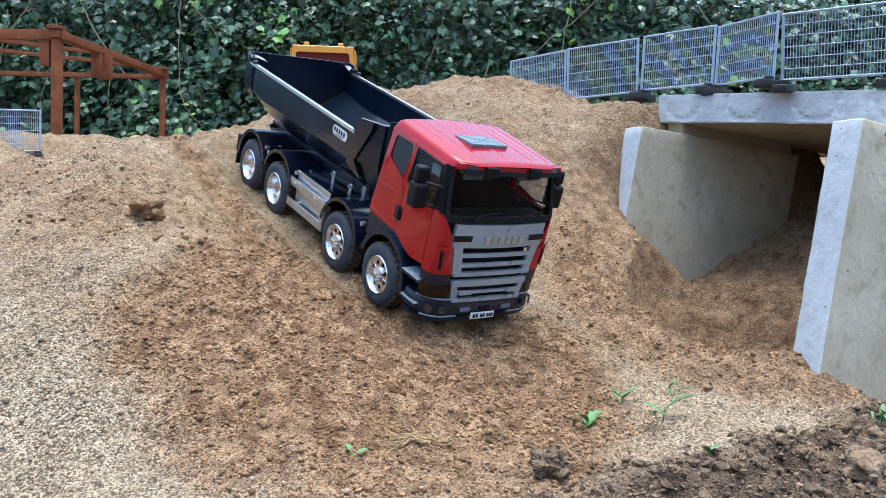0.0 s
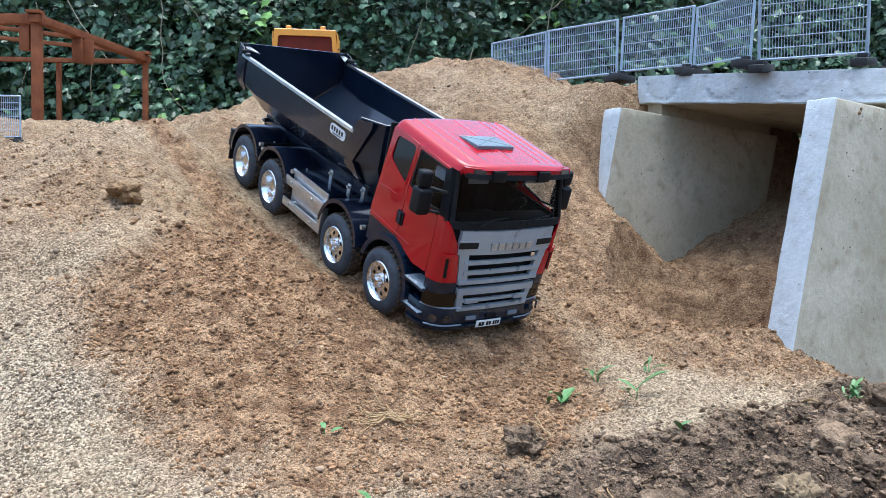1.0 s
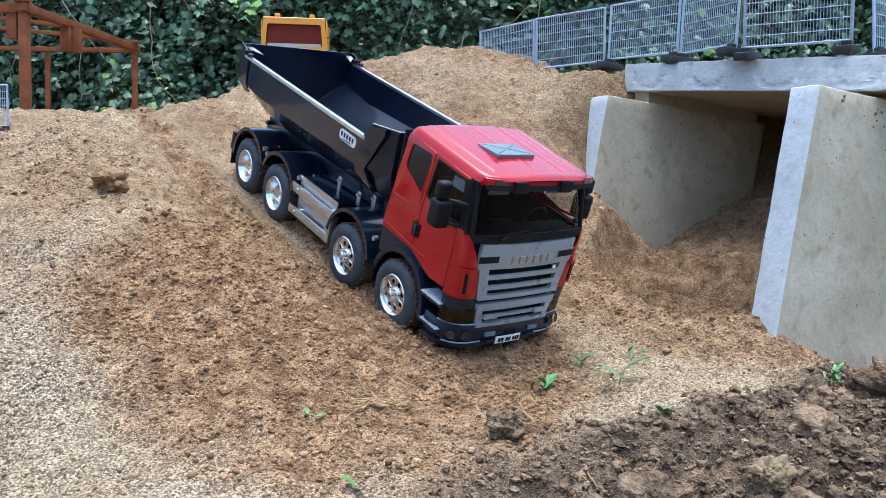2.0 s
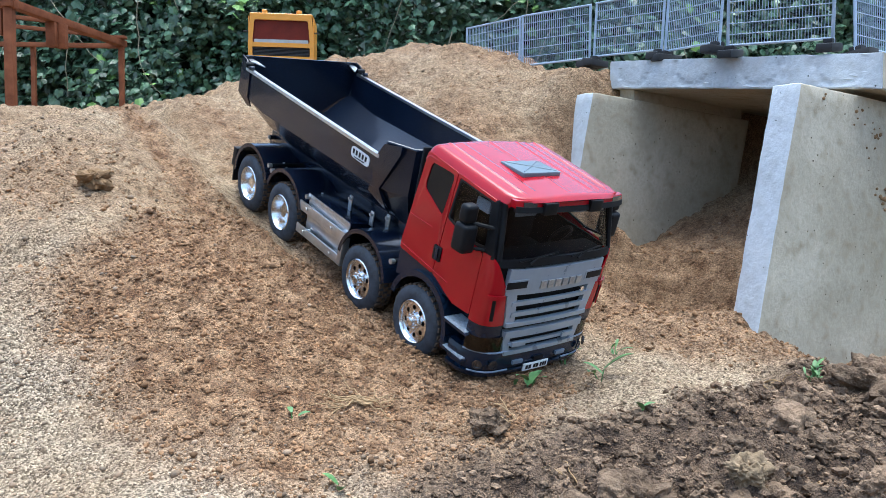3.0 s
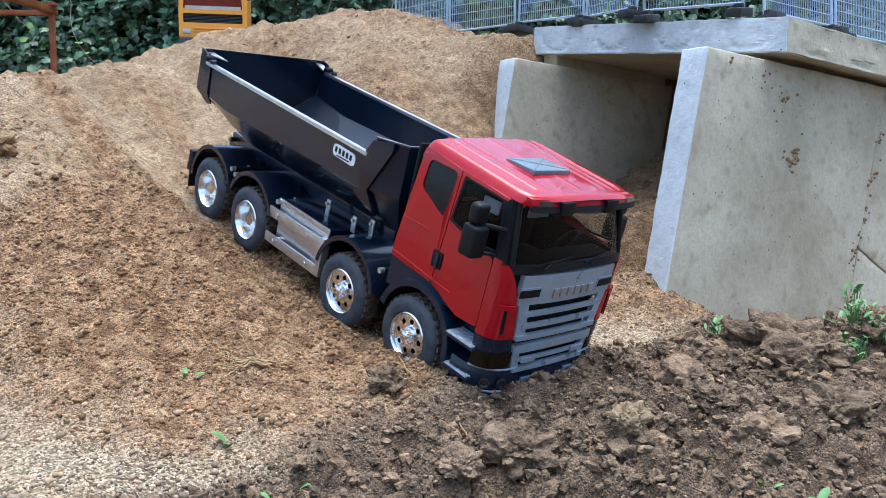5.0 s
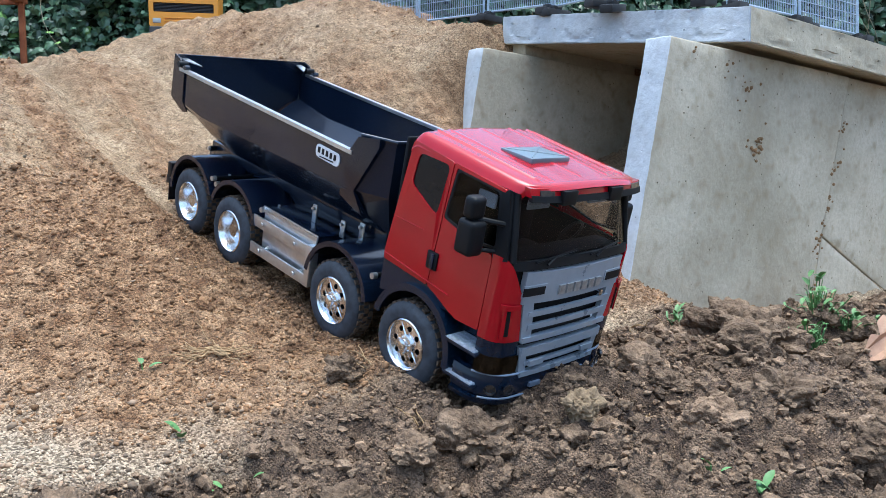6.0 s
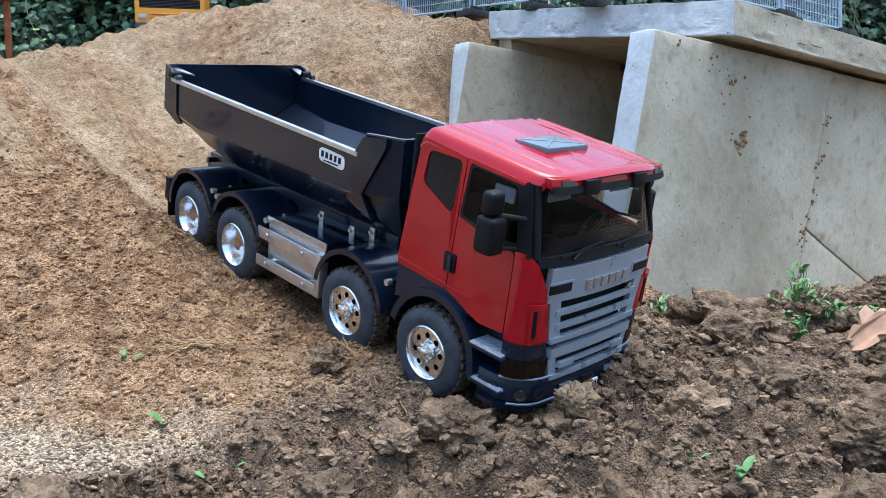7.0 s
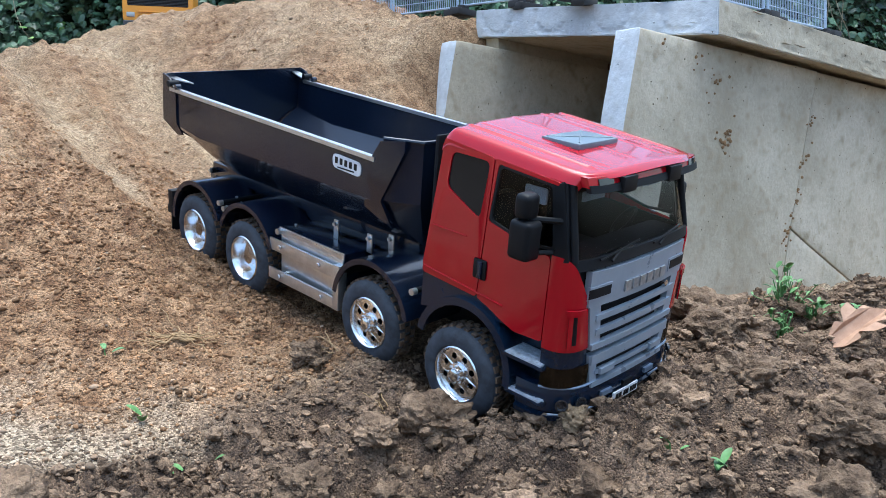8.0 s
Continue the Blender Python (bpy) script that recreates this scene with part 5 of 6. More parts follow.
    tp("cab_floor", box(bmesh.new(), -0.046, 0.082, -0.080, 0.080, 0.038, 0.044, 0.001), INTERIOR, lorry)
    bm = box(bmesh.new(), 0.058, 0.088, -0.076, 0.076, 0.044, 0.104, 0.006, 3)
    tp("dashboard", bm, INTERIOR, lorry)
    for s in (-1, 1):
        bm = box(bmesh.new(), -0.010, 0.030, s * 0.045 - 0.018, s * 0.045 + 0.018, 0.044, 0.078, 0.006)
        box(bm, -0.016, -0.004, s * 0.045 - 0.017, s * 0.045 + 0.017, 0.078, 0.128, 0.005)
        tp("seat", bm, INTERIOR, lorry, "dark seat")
        tp("inner_visor", box(bmesh.new(), 0.070, 0.0725, s * 0.042 - 0.014, s * 0.042 + 0.014, 0.140, 0.152, 0.001), PALE, lorry, "pale folded visor")
    tp("inner_mirror", box(bmesh.new(), 0.030, 0.050, -0.070, -0.067, 0.134, 0.146, 0.002), PALE, lorry)
    bm = bmesh.new()
    c, e1, e2 = Vector((0.052, 0.042, 0.105)), Vector((0.45, 0, 0.89)), Vector((0, 1, 0))
    tube(bm, [c + 0.014 * (e1 * math.cos(a) + e2 * math.sin(a)) for a in np.linspace(0, 2 * math.pi, 25)], 0.0014)
    tp("steering_wheel", bm, BLACK, lorry)


def chassis(lorry):
    for s in (-1, 1):
        tp("frame_rail", box(bmesh.new(), -0.462, 0.060, s * 0.030 - 0.003, s * 0.030 + 0.003, 0.004, 0.034, 0.001), BLACK, lorry)
        tp("subframe_rail", box(bmesh.new(), -0.455, -0.085, s * 0.030 - 0.004, s * 0.030 + 0.004, 0.0345, 0.044, 0.001), BLACK_STEEL, lorry)
        # mudguards of the axles behind the cab
        for x, z, a0, a1 in ((-0.110, -0.001, 12, 172), (-0.301, 0.002, 18, 160), (-0.396, 0.004, 20, 182)):
            tp("mudguard", arch(bmesh.new(), x, z, 0.0495, -s * 0.056, s * 0.0915, a0, a1, lip=0.005), BLACK_STEEL, lorry, "black sheet mudguard")
        # stays with bright ends
        for x, z in ((-0.352, 0.040), (-0.343, 0.036), (-0.247, 0.037), (-0.060, 0.036)):
            stay = tp("stay", rod(bmesh.new(), (x, s * 0.032, z), (x, s * 0.086, z), 0.0026, 10), BLACK, lorry)
            tp("stay_end", rod(rod(bmesh.new(), (x, s * 0.084, z), (x, s * 0.0895, z), 0.0030, 10), (x, s * 0.066, z + 0.002), (x, s * 0.066, z + 0.004), 0.0016, 8), ALU, stay)
        # side box with its two guard rails
        tank = tp("side_box", box(bmesh.new(), -0.246, -0.153, s * 0.056 - 0.027, s * 0.056 + 0.027, -0.008, 0.0385, 0.001), BLACK_STEEL, lorry)
        tp("box_lid", box(bmesh.new(), -0.248, -0.152, s * 0.054 - 0.031, s * 0.054 + 0.031, 0.0388, 0.0400, 0.0004), BLACK_STEEL, tank)
        tp("box_edge", box(bmesh.new(), -0.249, -0.151, s * 0.0842 - 0.0008, s * 0.0842 + 0.0008, 0.0345, 0.0412, 0.0004), ALU, tank)
        tp("box_front", box(bmesh.new(), -0.246, -0.153, s * 0.0838 - 0.0007, s * 0.0838 + 0.0007, -0.008, 0.0345, 0.0003), ALU, tank, "plain aluminium box face")
        for z0, z1, x0, x1 in ((0.0175, 0.0295, -0.2575, -0.158), (-0.0125, -0.0015, -0.259, -0.154)):
            rail = tp("guard_rail", box(bmesh.new(), x0, x1, s * 0.0895 - 0.0011, s * 0.0895 + 0.0011, z0, z1, 0.0004), ALU, lorry, "bright aluminium side guard")
            for x in (x0 + 0.018, x1 - 0.022):
                tp("bolt", rod(rod(bmesh.new(), (x, s * 0.0915, (z0 + z1) / 2), (x, s * 0.0932, (z0 + z1) / 2), 0.0024, 8), (x, s * 0.0840, (z0 + z1) / 2), (x, s * 0.0900, (z0 + z1) / 2), 0.0030, 8), ALU, rail)
        tp("guard_end", box(bmesh.new(), -0.1590, -0.1510, s * 0.0860 - 0.0050, s * 0.0860 + 0.0050, -0.0125, 0.0305, 0.0004), ALU, lorry)
        # bright brackets on the deck
        for x, y, h in ((-0.1915, 0.0600, 0.019), (-0.1440, 0.0600, 0.018), (-0.1270, 0.0490, 0.020)):
            bm = box(bmesh.new(), x - 0.0035, x + 0.0035, s * y - 0.0009, s * y + 0.0009, 0.040, 0.040 + h, 0.0008)
            rod(bm, (x, s * (y - 0.001), 0.040 + h - 0.004), (x, s * (y + 0.004), 0.040 + h - 0.004), 0.0020, 8)
            tp("bracket", bm, ALU, lorry, "bright bolted bracket")
        # tail lamp and hinge
        tp("tail_lamp", box(bmesh.new(), -0.470, -0.455, s * 0.070 - 0.014, s * 0.070 + 0.014, 0.000, 0.010, 0.001), BLACK, lorry)
        tp("rear_flap", box(bmesh.new(), -0.4495, -0.4475, s * 0.066 - 0.025, s * 0.066 + 0.025, -0.016, 0.012, 0.0004), BLACK, lorry)
        hinge = tp("tipping_hinge", rod(box(bmesh.new(), -0.440, -0.428, s * 0.034 - 0.003, s * 0.034 + 0.003, 0.030, 0.060, 0.002), (-0.434, s * 0.024, 0.052), (-0.434, s * 0.046, 0.052), 0.0034, 10), BLACK, lorry)
        tp("bolt", rod(bmesh.new(), (-0.434, s * 0.046, 0.052), (-0.434, s * 0.0485, 0.052), 0.0024, 8), ALU, hinge)
    tp("deck_plate", box(bmesh.new(), -0.152, -0.052, -0.052, 0.052, 0.036, 0.040, 0.001), BLACK_STEEL, lorry)
    tp("rear_cross_member", box(bmesh.new(), -0.466, -0.456, -0.085, 0.085, 0.010, 0.028, 0.001), BLACK, lorry)
    for x in (0.0, -0.110, -0.301, -0.396):
        tp("axle", rod(bmesh.new(), (x, -0.075, 0), (x, 0.075, 0), 0.006, 12), BLACK, lorry)
    tp("gearbox", box(bmesh.new(), -0.24, 0.03, -0.022, 0.022, -0.012, 0.030, 0.004), BLACK, lorry)


def tipper(lorry):
    """The skip: lofted sides and floor, front bulkhead, tailgate and bright top rails."""
    body = new("tipper_body")
    body.parent = lorry
    tagged(body, "empty satin black steel tipper skip")
    def top(x):
        return 0.1366 - 0.028 * (x + 0.107)
    def section(x, inner=0.0):
        t = top(x)
        drop = 0.0 if x > -0.38 else 0.30 * (-0.38 - x)
        yo, yb = 0.0925 - inner, 0.046 - inner
        return [(yo, t), (yo, 0.103 + drop * 0.5 + 0.3 * inner), (yo - 0.014, 0.084 + drop + inner), (yb, 0.060 + drop + inner)]
    xs = [-0.098, -0.16, -0.22, -0.28, -0.34, -0.38, -0.42, -0.447]
    bm = bmesh.new()
    rows = []
    for x in xs:
        o, i = section(x), section(x, 0.0022)
        ring = [(s_, z) for s_, z in o] + [(-y, z) for y, z in o[::-1]]
        inn = [(s_, z) for s_, z in i] + [(-y, z) for y, z in i[::-1]]
        rows.append([bm.verts.new((x, y, z)) for y, z in ring] + [bm.verts.new((x, y, z)) for y, z in inn[::-1]])
    n = len(rows[0])
    for a, b in zip(rows, rows[1:]):
        for q in range(n):
            r = (q + 1) % n
            bm.faces.new((a[q], a[r], b[r], b[q]))
    bm.faces.new(rows[0]), bm.faces.new(rows[-1][::-1])
    tp("hull", bm, BLACK_STEEL, body, "satin black folded sheet hull", angle=20)
    for s in (-1, 1):
        bm = bmesh.new()
        x0, x1 = -0.436, -0.107
        rows = []
        for x in (x0, x1):
            t = top(x)
            rows.append([bm.verts.new((x, s * y, z)) for y, z in ((0.0945, t - 0.0008), (0.0945, t + 0.0030), (0.0885, t + 0.0030), (0.0890, t - 0.0008))])
        for q in range(4):
            r = (q + 1) % 4
            bm.faces.new((rows[0][q], rows[0][r], rows[1][r], rows[1][q]))
        bm.faces.new(rows[0]), bm.faces.new(rows[1][::-1])
        tp("top_rail", bm, ALU, body, "bright bare-metal top rail")
        # rear stiffener and front gusset on the side
        bm = plate(bmesh.new(), [[(-0.452, 0.112), (-0.449, 0.1620), (-0.436, 0.1590), (-0.424, top(-0.424) + 0.001), (-0.424, 0.112), (-0.418, 0.100), (-0.430, 0.098)]], lambda u, v, w: (u, s * (0.0928 + w) if v > 0.104 else s * (0.0928 + w - 0.45 * (0.108 - v)), v), 0.0016)
        tp("rear_post", bm, BLACK_STEEL, body)
        bm = plate(bmesh.new(), [[(-0.121, 0.095), (-0.112, top(-0.112)), (-0.100, 0.1541), (-0.078, 0.1575), (-0.078, 0.149), (-0.097, 0.105), (-0.100, 0.078), (-0.112, 0.086)]], lambda u, v, w: (u, s * ((0.0928 if v > 0.10 else 0.0928 - 0.8 * (0.10 - v)) + w - 0.35 * max(0, u + 0.097)), v), 0.0016)
        tp("front_gusset", bm, BLACK_STEEL, body)
        pin = tp("tailgate_pin", rod(bmesh.new(), (-0.432, s * 0.086, 0.153), (-0.432, s * 0.098, 0.153), 0.0034, 12), BLACK, body)
        tp("pin_end", rod(bmesh.new(), (-0.420, s * 0.0905, 0.151), (-0.420, s * 0.0965, 0.151), 0.0028, 12), BLACK_STEEL, pin)
        bm = plate(bmesh.new(), [[(-0.448, 0.088), (-0.436, 0.088), (-0.420, 0.074), (-0.448, 0.080)]], lambda u, v, w: (u, s * v, 0.1572 + w - 0.15 * (u + 0.448)), 0.0012)
        tp("corner_plate", bm, ALU, body)
        logo = tp("maker_plate", plate(bmesh.new(), [rounded([(-0.1605, 0.1205), (-0.1605, 0.1330), (-0.1235, 0.1310), (-0.1235, 0.1185)], 0.006, 5)], lambda u, v, w: (u, s * (0.0926 + w), v), 0.0009), WHITE, body, "white oval plate with plain dark bars")
        bm = bmesh.new()
        for k in range(5):
            box(bm, -0.1565 + k * 0.0062, -0.1534 + k * 0.0062, s * 0.0937 - 0.0004, s * 0.0937 + 0.0004, 0.1248 - 0.0003 * k, 0.1302 - 0.0003 * k)
        box(bm, -0.153, -0.132, s * 0.0937 - 0.0004, s * 0.0937 + 0.0004, 0.1212, 0.1222)
        tp("plate_bars", bm, BLACK, logo)
    # bulkhead in three folds
    bm = bmesh.new()
    pts = [(-0.099, -0.0915), (-0.070, -0.074), (-0.066, 0.0), (-0.070, 0.074), (-0.099, 0.0915)]
    rows = []
    for x, y in pts:
        low = 0.062 if abs(y) < 0.09 else 0.100
        k = 0.7 if abs(y) > 0.05 else 1
        rows.append([bm.verts.new((x - 0.014, y * (k if abs(y) < 0.09 else 1), low)), bm.verts.new((x, y, 0.105)), bm.verts.new((x, y, 0.1562))])
    for a, b in zip(rows, rows[1:]):
        bm.faces.new((a[0], b[0], b[1], a[1])), bm.faces.new((a[1], b[1], b[2], a[2]))
    bmesh.ops.recalc_face_normals(bm, faces=bm.faces)
    bmesh.ops.solidify(bm, geom=bm.faces[:], thickness=0.002)
    tp("bulkhead", bm, BLACK_STEEL, body, angle=20)
    bm = bmesh.new()
    tube(bm, [(x, y, 0.1562) for x, y in pts], 0.0018, 8)
    tp("bulkhead_rim", bm, BLACK_STEEL, body)
    # tailgate leans out a little
    bm = plate(bmesh.new(), [rounded([(-0.092, 0.162), (0.092, 0.162), (0.0915, 0.112), (0.078, 0.099), (0.046, 0.080), (-0.046, 0.080), (-0.078, 0.099), (-0.0915, 0.112)], 0.003, 2)], lambda u, v, w: (-0.4490 - w + 0.10 * (v - 0.12), u, v), 0.0022)
    tp("tailgate", bm, BLACK_STEEL, body, "black top-hung tailgate")
    bm = box(bmesh.new(), -0.44, -0.10, -0.040, 0.040, 0.0455, 0.061, 0.002)
    tp("floor_beam", bm, BLACK_STEEL, body)


def tipper_lorry():
    lorry = new("tipper_lorry")
    tagged(lorry, "red four-axle model tipper lorry with black skip", "lorry")
    cab(lorry)
    chassis(lorry)
    tipper(lorry)
    for x, z, driven in ((-0.0023, -0.0054, False), (-0.1092, -0.0085, False), (-0.301, -0.0055, True), (-0.3965, -0.0015, True)):
        for s in (-1, 1):
            wheel(lorry, x, z, s, driven)
    return lorry


LORRY = tipper_lorry()

parked_lorry()

# ---------------------------------------------------------------- clods, weeds and litter
def ground_z(x, y):
    return float(height(np.array([x]), np.array([y]))[0])


CLODS = [(0.200, 0.580, 0.031), (0.512, 0.785, 0.054), (0.560, 0.800, 0.042), (0.470, 0.790, 0.030), (0.660, 0.800, 0.034), (0.600, 0.780, 0.036), (0.475, 0.700, 0.036), (0.375, 0.545, 0.028), (0.440, 0.560, 0.034), (0.470, 0.470, 0.032), (0.300, 0.490, 0.026), (0.150, 0.545, 0.018), (0.640, 0.700, 0.036), (0.560, 0.620, 0.030), (0.380, 0.640, 0.024), (0.250, 0.520, 0.022), (0.520, 0.520, 0.026), (0.100, 0.500, 0.020), (0.420, 0.400, 0.030), (0.330, 0.420, 0.024), (0.690, 0.800, 0.03), (0.62, 0.52, 0.034), (0.21, 0.44, 0.022), (0.06, 0.58, 0.014), (0.097, 0.688, 0.020)]
for k, (x, y, s) in enumerate(CLODS):
    lump("soil_clod", x, y, s, k + 2, EARTH, "rough broken clod of dark clay soil", 0.72, 0.40, "clods of clay soil")


def small_clods():
    """Many lesser clods, each broken in its own way, as one mesh."""
    rng = random.Random(12)
    bm0 = bmesh.new()
    bmesh.ops.create_icosphere(bm0, subdivisions=3, radius=1)
    bm0.verts.index_update()
    dirs = [v.co.copy() for v in bm0.verts]
    tri = np.array([[v.index for v in f.verts] for f in bm0.faces])
    bm0.free()
    vs, fs, n = [], [], 0
    tries = 0
    while n < 430 and tries < 6000:
        tries += 1
        x, y = rng.uniform(-0.15, 1.0), rng.uniform(0.33, 0.97)
        if soil_at(np.array([x]), np.array([y]))[0] < 0.7:
            continue
        s = min(0.022, rng.lognormvariate(-4.95, 0.5))
        off = Vector((rng.uniform(0, 50), rng.uniform(0, 50), rng.uniform(0, 50)))
        z = ground_z(x, y) + 0.1 * s
        for d in dirs:
            k = 1 + 0.6 * noise.noise(d * 1.4 + off) + 0.3 * noise.noise(d * 3.5 + off) + 0.16 * noise.noise(d * 9 + off) - 0.35 * noise.voronoi(d * 1.7 + off)[0][0]
            vs.append((x + d.x * k * s, y + d.y * k * s, z + d.z * k * s * 0.75))
        fs.append(tri + n * len(dirs))
        n += 1
    tagged(mesh_np("small_clods", np.array(vs), np.concatenate(fs), EARTH, smooth=True), "small broken clods of clay soil", "soil", kind="stuff")


small_clods()
# the tan clod that the lorry's bumper shoves aside
TAN = lump("sand_clod", 0.283, 0.572, 0.017, 31, TAN_CLAY, "tan sandy clod lying before the lorry", 0.85, 0.15)


def blade(bm, base, way, length, width, lift, curl=0.6, n=7):
    """A pointed leaf blade with a folded middle, growing from base along way."""
    way = Vector(way).normalized()
    side = way.cross(Vector((0, 0, 1))).normalized()
    rows = []
    for k in range(n + 1):
        t = k / n
        w = width * math.sin(math.pi * min(1, 0.12 + 0.88 * t)) ** 0.8 * (1 if k < n else 0.05)
        c = Vector(base) + way * length * t + Vector((0, 0, lift * math.sin(t * math.pi * curl)))
        rows.append([bm.verts.new(c - side * w + Vector((0, 0, w * 0.35))), bm.verts.new(c), bm.verts.new(c + side * w + Vector((0, 0, w * 0.35)))])
    for a, b in zip(rows, rows[1:]):
        bm.faces.new((a[0], a[1], b[1], b[0])), bm.faces.new((a[1], a[2], b[2], b[1]))


def weed(x, y, n, length, seed, label, upright=0.5, width=0.17, stems=True, wide=1.0):
    rng = random.Random(seed)
    z = ground_z(x, y)
    root = new("weed")
    root.location = (x, y, z)
    tagged(root, label, "weed", "weeds in the sand")
    for k in range(n):
        a = rng.uniform(0, 6.28)
        l = length * rng.uniform(0.5, 1.1)
        base = Vector((rng.gauss(0, wide * length * 0.25 * (1 + 0.4 * upright)), rng.gauss(0, wide * length * 0.25 * (1 + 0.4 * upright)), rng.uniform(0, length * upright)))
        bm = bmesh.new()
        blade(bm, base, (math.cos(a), math.sin(a), rng.uniform(-0.1, 0.5)), l, l * width, l * 0.25)
        part("leaf", bm, WEED, root)
        if stems and base.z > 0.004:
            part("stalk", rod(bmesh.new(), (base.x * 0.4, base.y * 0.4, -0.003), base, 0.0006, 5), WEED, root)
    return root


weed(0.143, 0.775, 6, 0.026, 1, "low green weed with narrow leaves in gravel", 0.3)
weed(0.226, 0.812, 3, 0.030, 2, "two broad pointed weed leaves in gravel", 0.3, 0.2)
weed(0.198, 0.860, 4, 0.020, 3, "small green weed in gravel", 0.4)
weed(0.262, 0.895, 4, 0.020, 4, "small green weed in gravel", 0.5)
weed(0.243, 0.735, 2, 0.016, 5, "small green seedling in gravel", 0.4, 0.25)
weed(-0.020, 0.585, 2, 0.014, 6, "small pale green seedling at the sand's edge", 0.7, 0.28)
weed(-0.072, 0.672, 2, 0.014, 7, "tiny pale green seedling in gravel", 0.6, 0.3)
weed(0.037, 0.553, 2, 0.013, 8, "tiny green seedling in dark soil", 0.5, 0.3)
weed(0.008, 0.540, 2, 0.013, 9, "tiny green seedling in dark soil", 0.3, 0.3)
weed(0.350, 0.482, 3, 0.014, 10, "green weed leaves between clods of clay", 0.5, 0.22)
weed(0.372, 0.455, 4, 0.014, 11, "green weed with broad leaves between clods", 0.15, 0.22)
weed(0.472, 0.846, 16, 0.014, 12, "feathery green weed at the foot of the wall", 1.0, 0.16)
for k, (dx, dy) in enumerate(((0, 0), (0.035, 0.010), (-0.03, 0.015), (0.06, -0.015), (0.02, 0.04))):
    weed(0.645 + 1.3 * dx, 0.860 + dy, 48, 0.012, 20 + k, "bushy green weed growing against the concrete wall", 2.6 if k in (0, 4) else 1.6, 0.24, wide=2.2)
weed(0.752, 1.035, 9, 0.020, 27, "green weed in the joint of the wall", 2.4, 0.25)


def roots(x, y, n, length, seed, away):
    """A tuft of dry roots or straw lying on the sand."""
    rng = random.Random(seed)
    root = new("dry_roots")
    root.location = (x, y, ground_z(x, y) + 0.003)
    tagged(root, "tuft of dry straw-coloured roots lying on sand", "roots")
    for _ in range(n):
        bm = bmesh.new()
        p = Vector((rng.gauss(0, 0.004), rng.gauss(0, 0.004), 0))
        line = [p]
        a = away + rng.gauss(0, 0.38)
        for k in range(rng.randint(5, 9)):
            q = p + Vector((math.cos(a), math.sin(a), 0)) * length / 8
            q.z = ground_z(x + q.x, y + q.y) - root.location.z + 0.003 + rng.uniform(0, 0.003)
            line.append(q)
            p, a = q, a + rng.gauss(0, 0.25)
        part("root", tube(bm, line, 0.0008, 5, 0.4), STRAW, root)


roots(-0.008, 0.712, 13, 0.048, 1, 3.3)
roots(-0.012, 0.715, 6, 0.030, 2, 0.4)
roots(0.118, 0.690, 3, 0.030, 3, 2.6)
roots(0.160, 0.610, 3, 0.030, 4, 2.2)
roots(0.425, 0.870, 4, 0.045, 5, -0.9)
roots(0.330, 0.570, 4, 0.02, 6, 1.2)


def dry_leaf():
    """A large curled oak-like leaf, dry and brown."""
    half = [(0, 0), (0.10, 0.13), (0.28, 0.20), (0.33, 0.10), (0.45, 0.26), (0.62, 0.30), (0.60, 0.14), (0.76, 0.18), (0.84, 0.08), (1.0, 0.0)]
    out = half + [(u, -v) for u, v in half[-2:0:-1]]
    bm = plate(bmesh.new(), [[(u * 0.085, v * 0.085) for u, v in rounded(out, 0.03, 2)]], lambda u, v, w: (u, v, 0.012 * math.sin(u * 40) + 6 * v * v + w), 0.0007)
    tagged(part("dry_leaf", bm, DRY_LEAF, None, "", pose(0.643, 0.755, ground_z(0.675, 0.755) + 0.018, 24, -28, 12)), "large curled dry brown leaf on clay soil", "leaf")


dry_leaf()


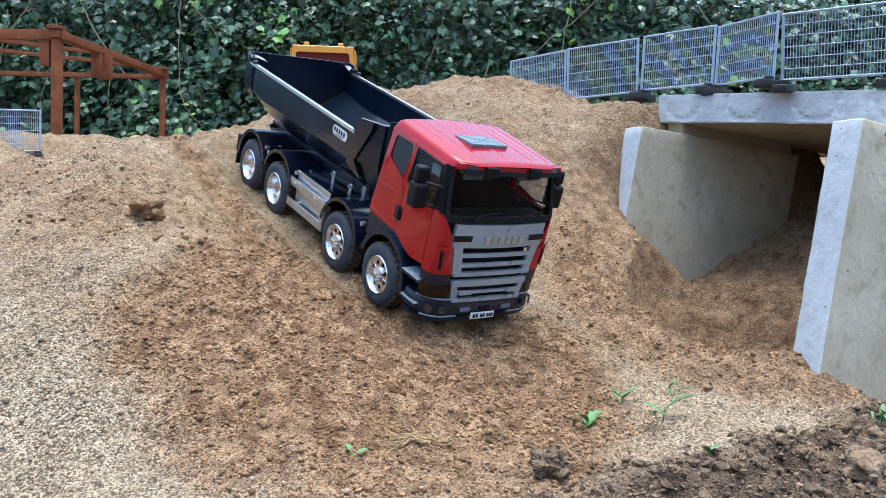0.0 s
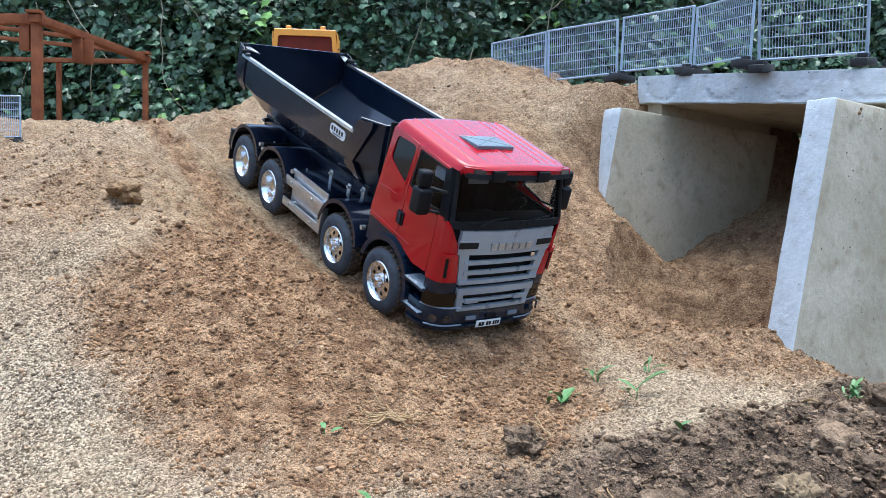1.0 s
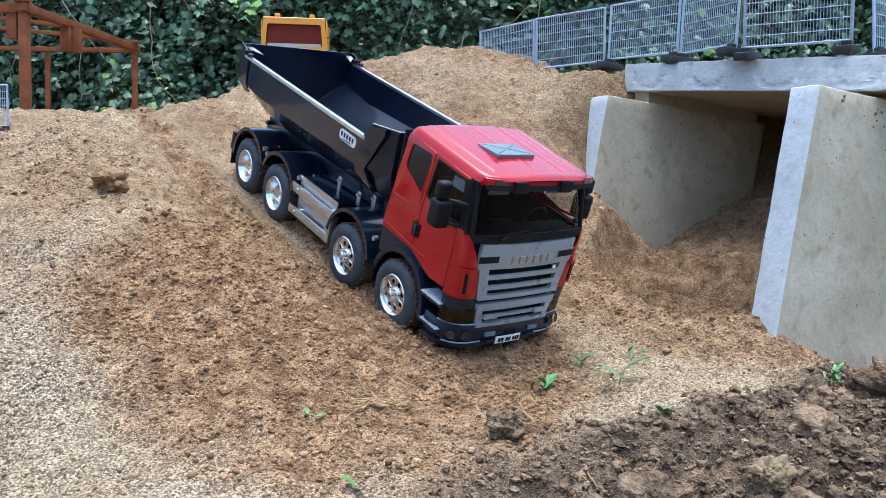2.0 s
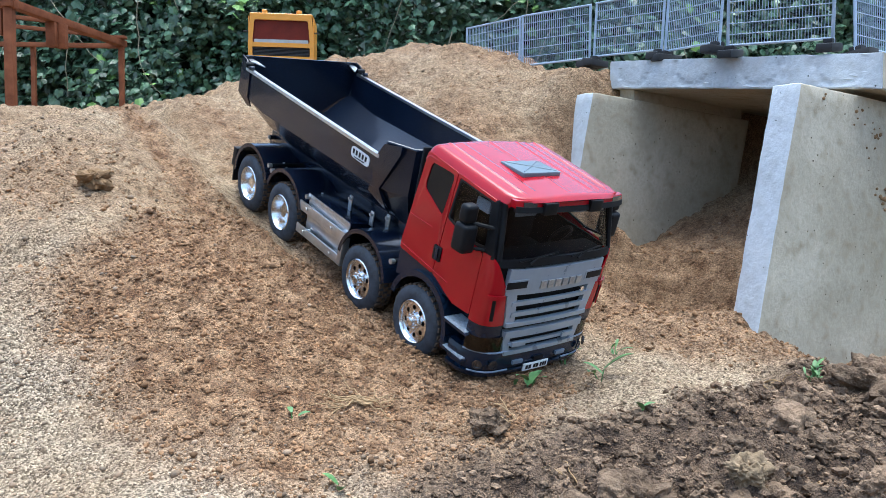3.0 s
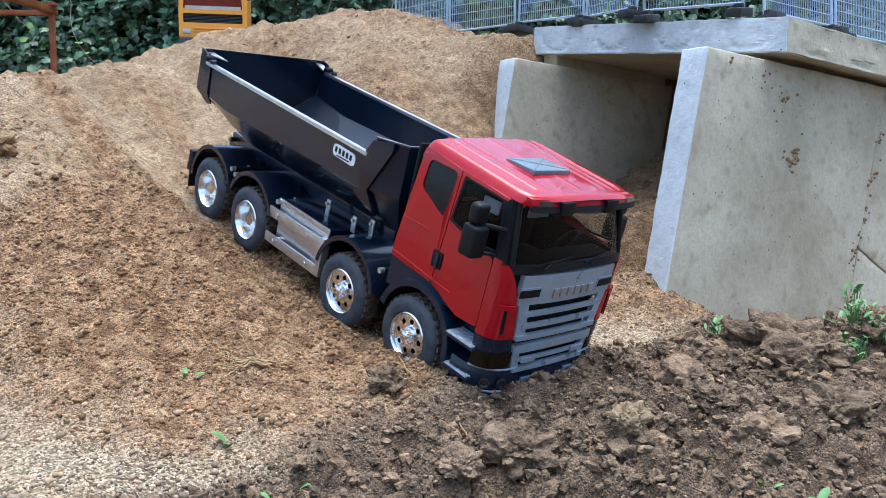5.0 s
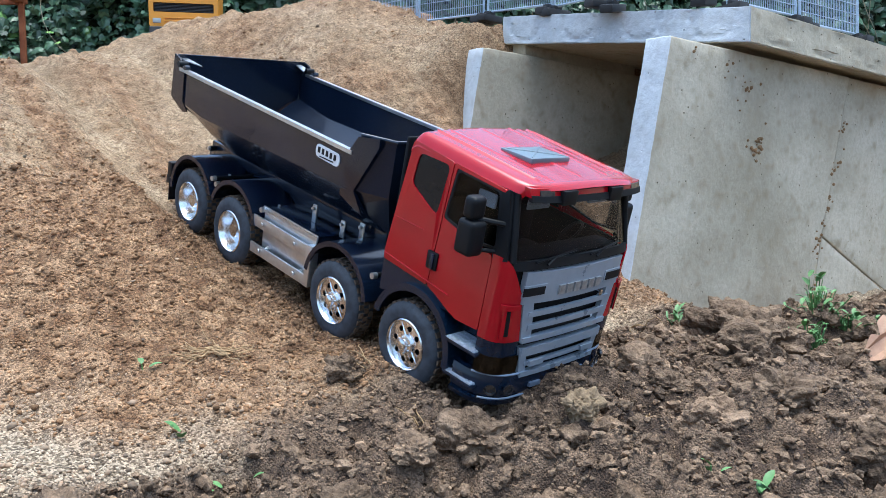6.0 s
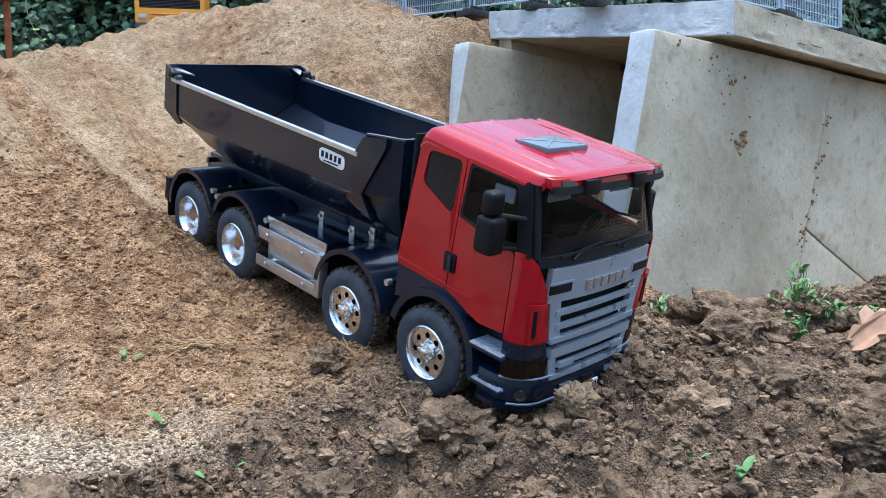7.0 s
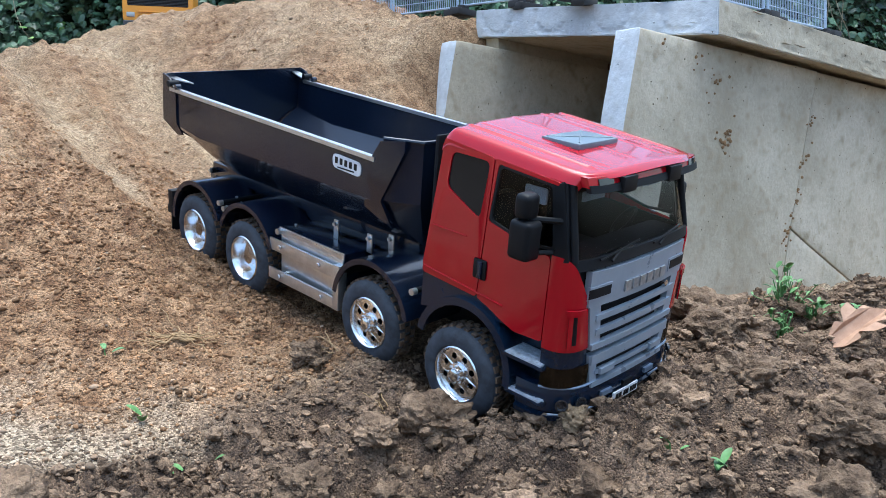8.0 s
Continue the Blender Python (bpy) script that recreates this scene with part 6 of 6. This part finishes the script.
# ---------------------------------------------------------------- what moves
LORRY_ROWS = [
    (0.0, -0.0045, 1.0297, 0.2602, 1.94, 20.90, -52.41),
    (0.5, 0.0111, 1.0054, 0.2480, 2.34, 21.14, -52.74),
    (1.0, 0.0275, 0.9840, 0.2354, 2.32, 21.39, -52.46),
    (1.5, 0.0443, 0.9613, 0.2229, 2.19, 21.34, -52.51),
    (3.0, 0.1024, 0.8857, 0.1884, 3.16, 20.48, -51.83),
    (3.5, 0.1234, 0.8575, 0.1788, 2.84, 19.73, -51.89),
    (4.0, 0.1450, 0.8337, 0.1678, 1.98, 19.27, -51.55),
    (4.5, 0.1668, 0.8088, 0.1578, 0.86, 18.81, -51.26),
    (5.0, 0.1898, 0.7890, 0.1485, 0.35, 18.20, -50.60),
    (6.5, 0.2370, 0.7055, 0.1439, 2.93, 13.71, -51.09),
    (7.0, 0.2523, 0.6891, 0.1426, 4.23, 12.80, -50.91),
    (7.5, 0.2705, 0.6770, 0.1437, 4.40, 11.60, -50.20),
    (8.0, 0.2887, 0.6528, 0.1404, 6.87, 11.08, -50.08),
]


def travelled(t):
    """How far the lorry has rolled at t seconds."""
    far, last = 0.0, None
    for row in LORRY_ROWS:
        p = Vector(row[1:4])
        if last is not None:
            step = (p - last[1]).length
            if row[0] >= t:
                return far + step * (t - last[0]) / (row[0] - last[0])
            far += step
        last = (row[0], p)
    return far


def motions():
    walk(LORRY, [(t, pose(*place)) for t, *place in LORRY_ROWS])
    p = TAN.location.copy()
    rows = [(0.0, 0, 0, 0, 0), (6.3, 0, 0, 0, 0), (7.0, 0.006, -0.009, -0.001, 8), (7.5, 0.011, -0.018, -0.008, 18), (8.0, 0.014, -0.026, -0.016, 26)]
    walk(TAN, [(t, pose(p.x + x, p.y + y, p.z + z, a, a * 0.5, 100)) for t, x, y, z, a in rows])
    for root, at in WHEELS:
        drop = 0.009 if at.x > -0.05 else 0.0    # the front axle sags into the clay at the end
        rows = []
        for k in range(33):
            t = k * 0.25
            rows.append((t, pose(at.x, at.y, at.z - drop * float(smoothstep((t - 7.4) / 0.6)), 0, 20 + math.degrees(travelled(t) / (0.0420 * TK.x * WHEEL_SIZE)), 0)))
        walk(root, rows)


motions()
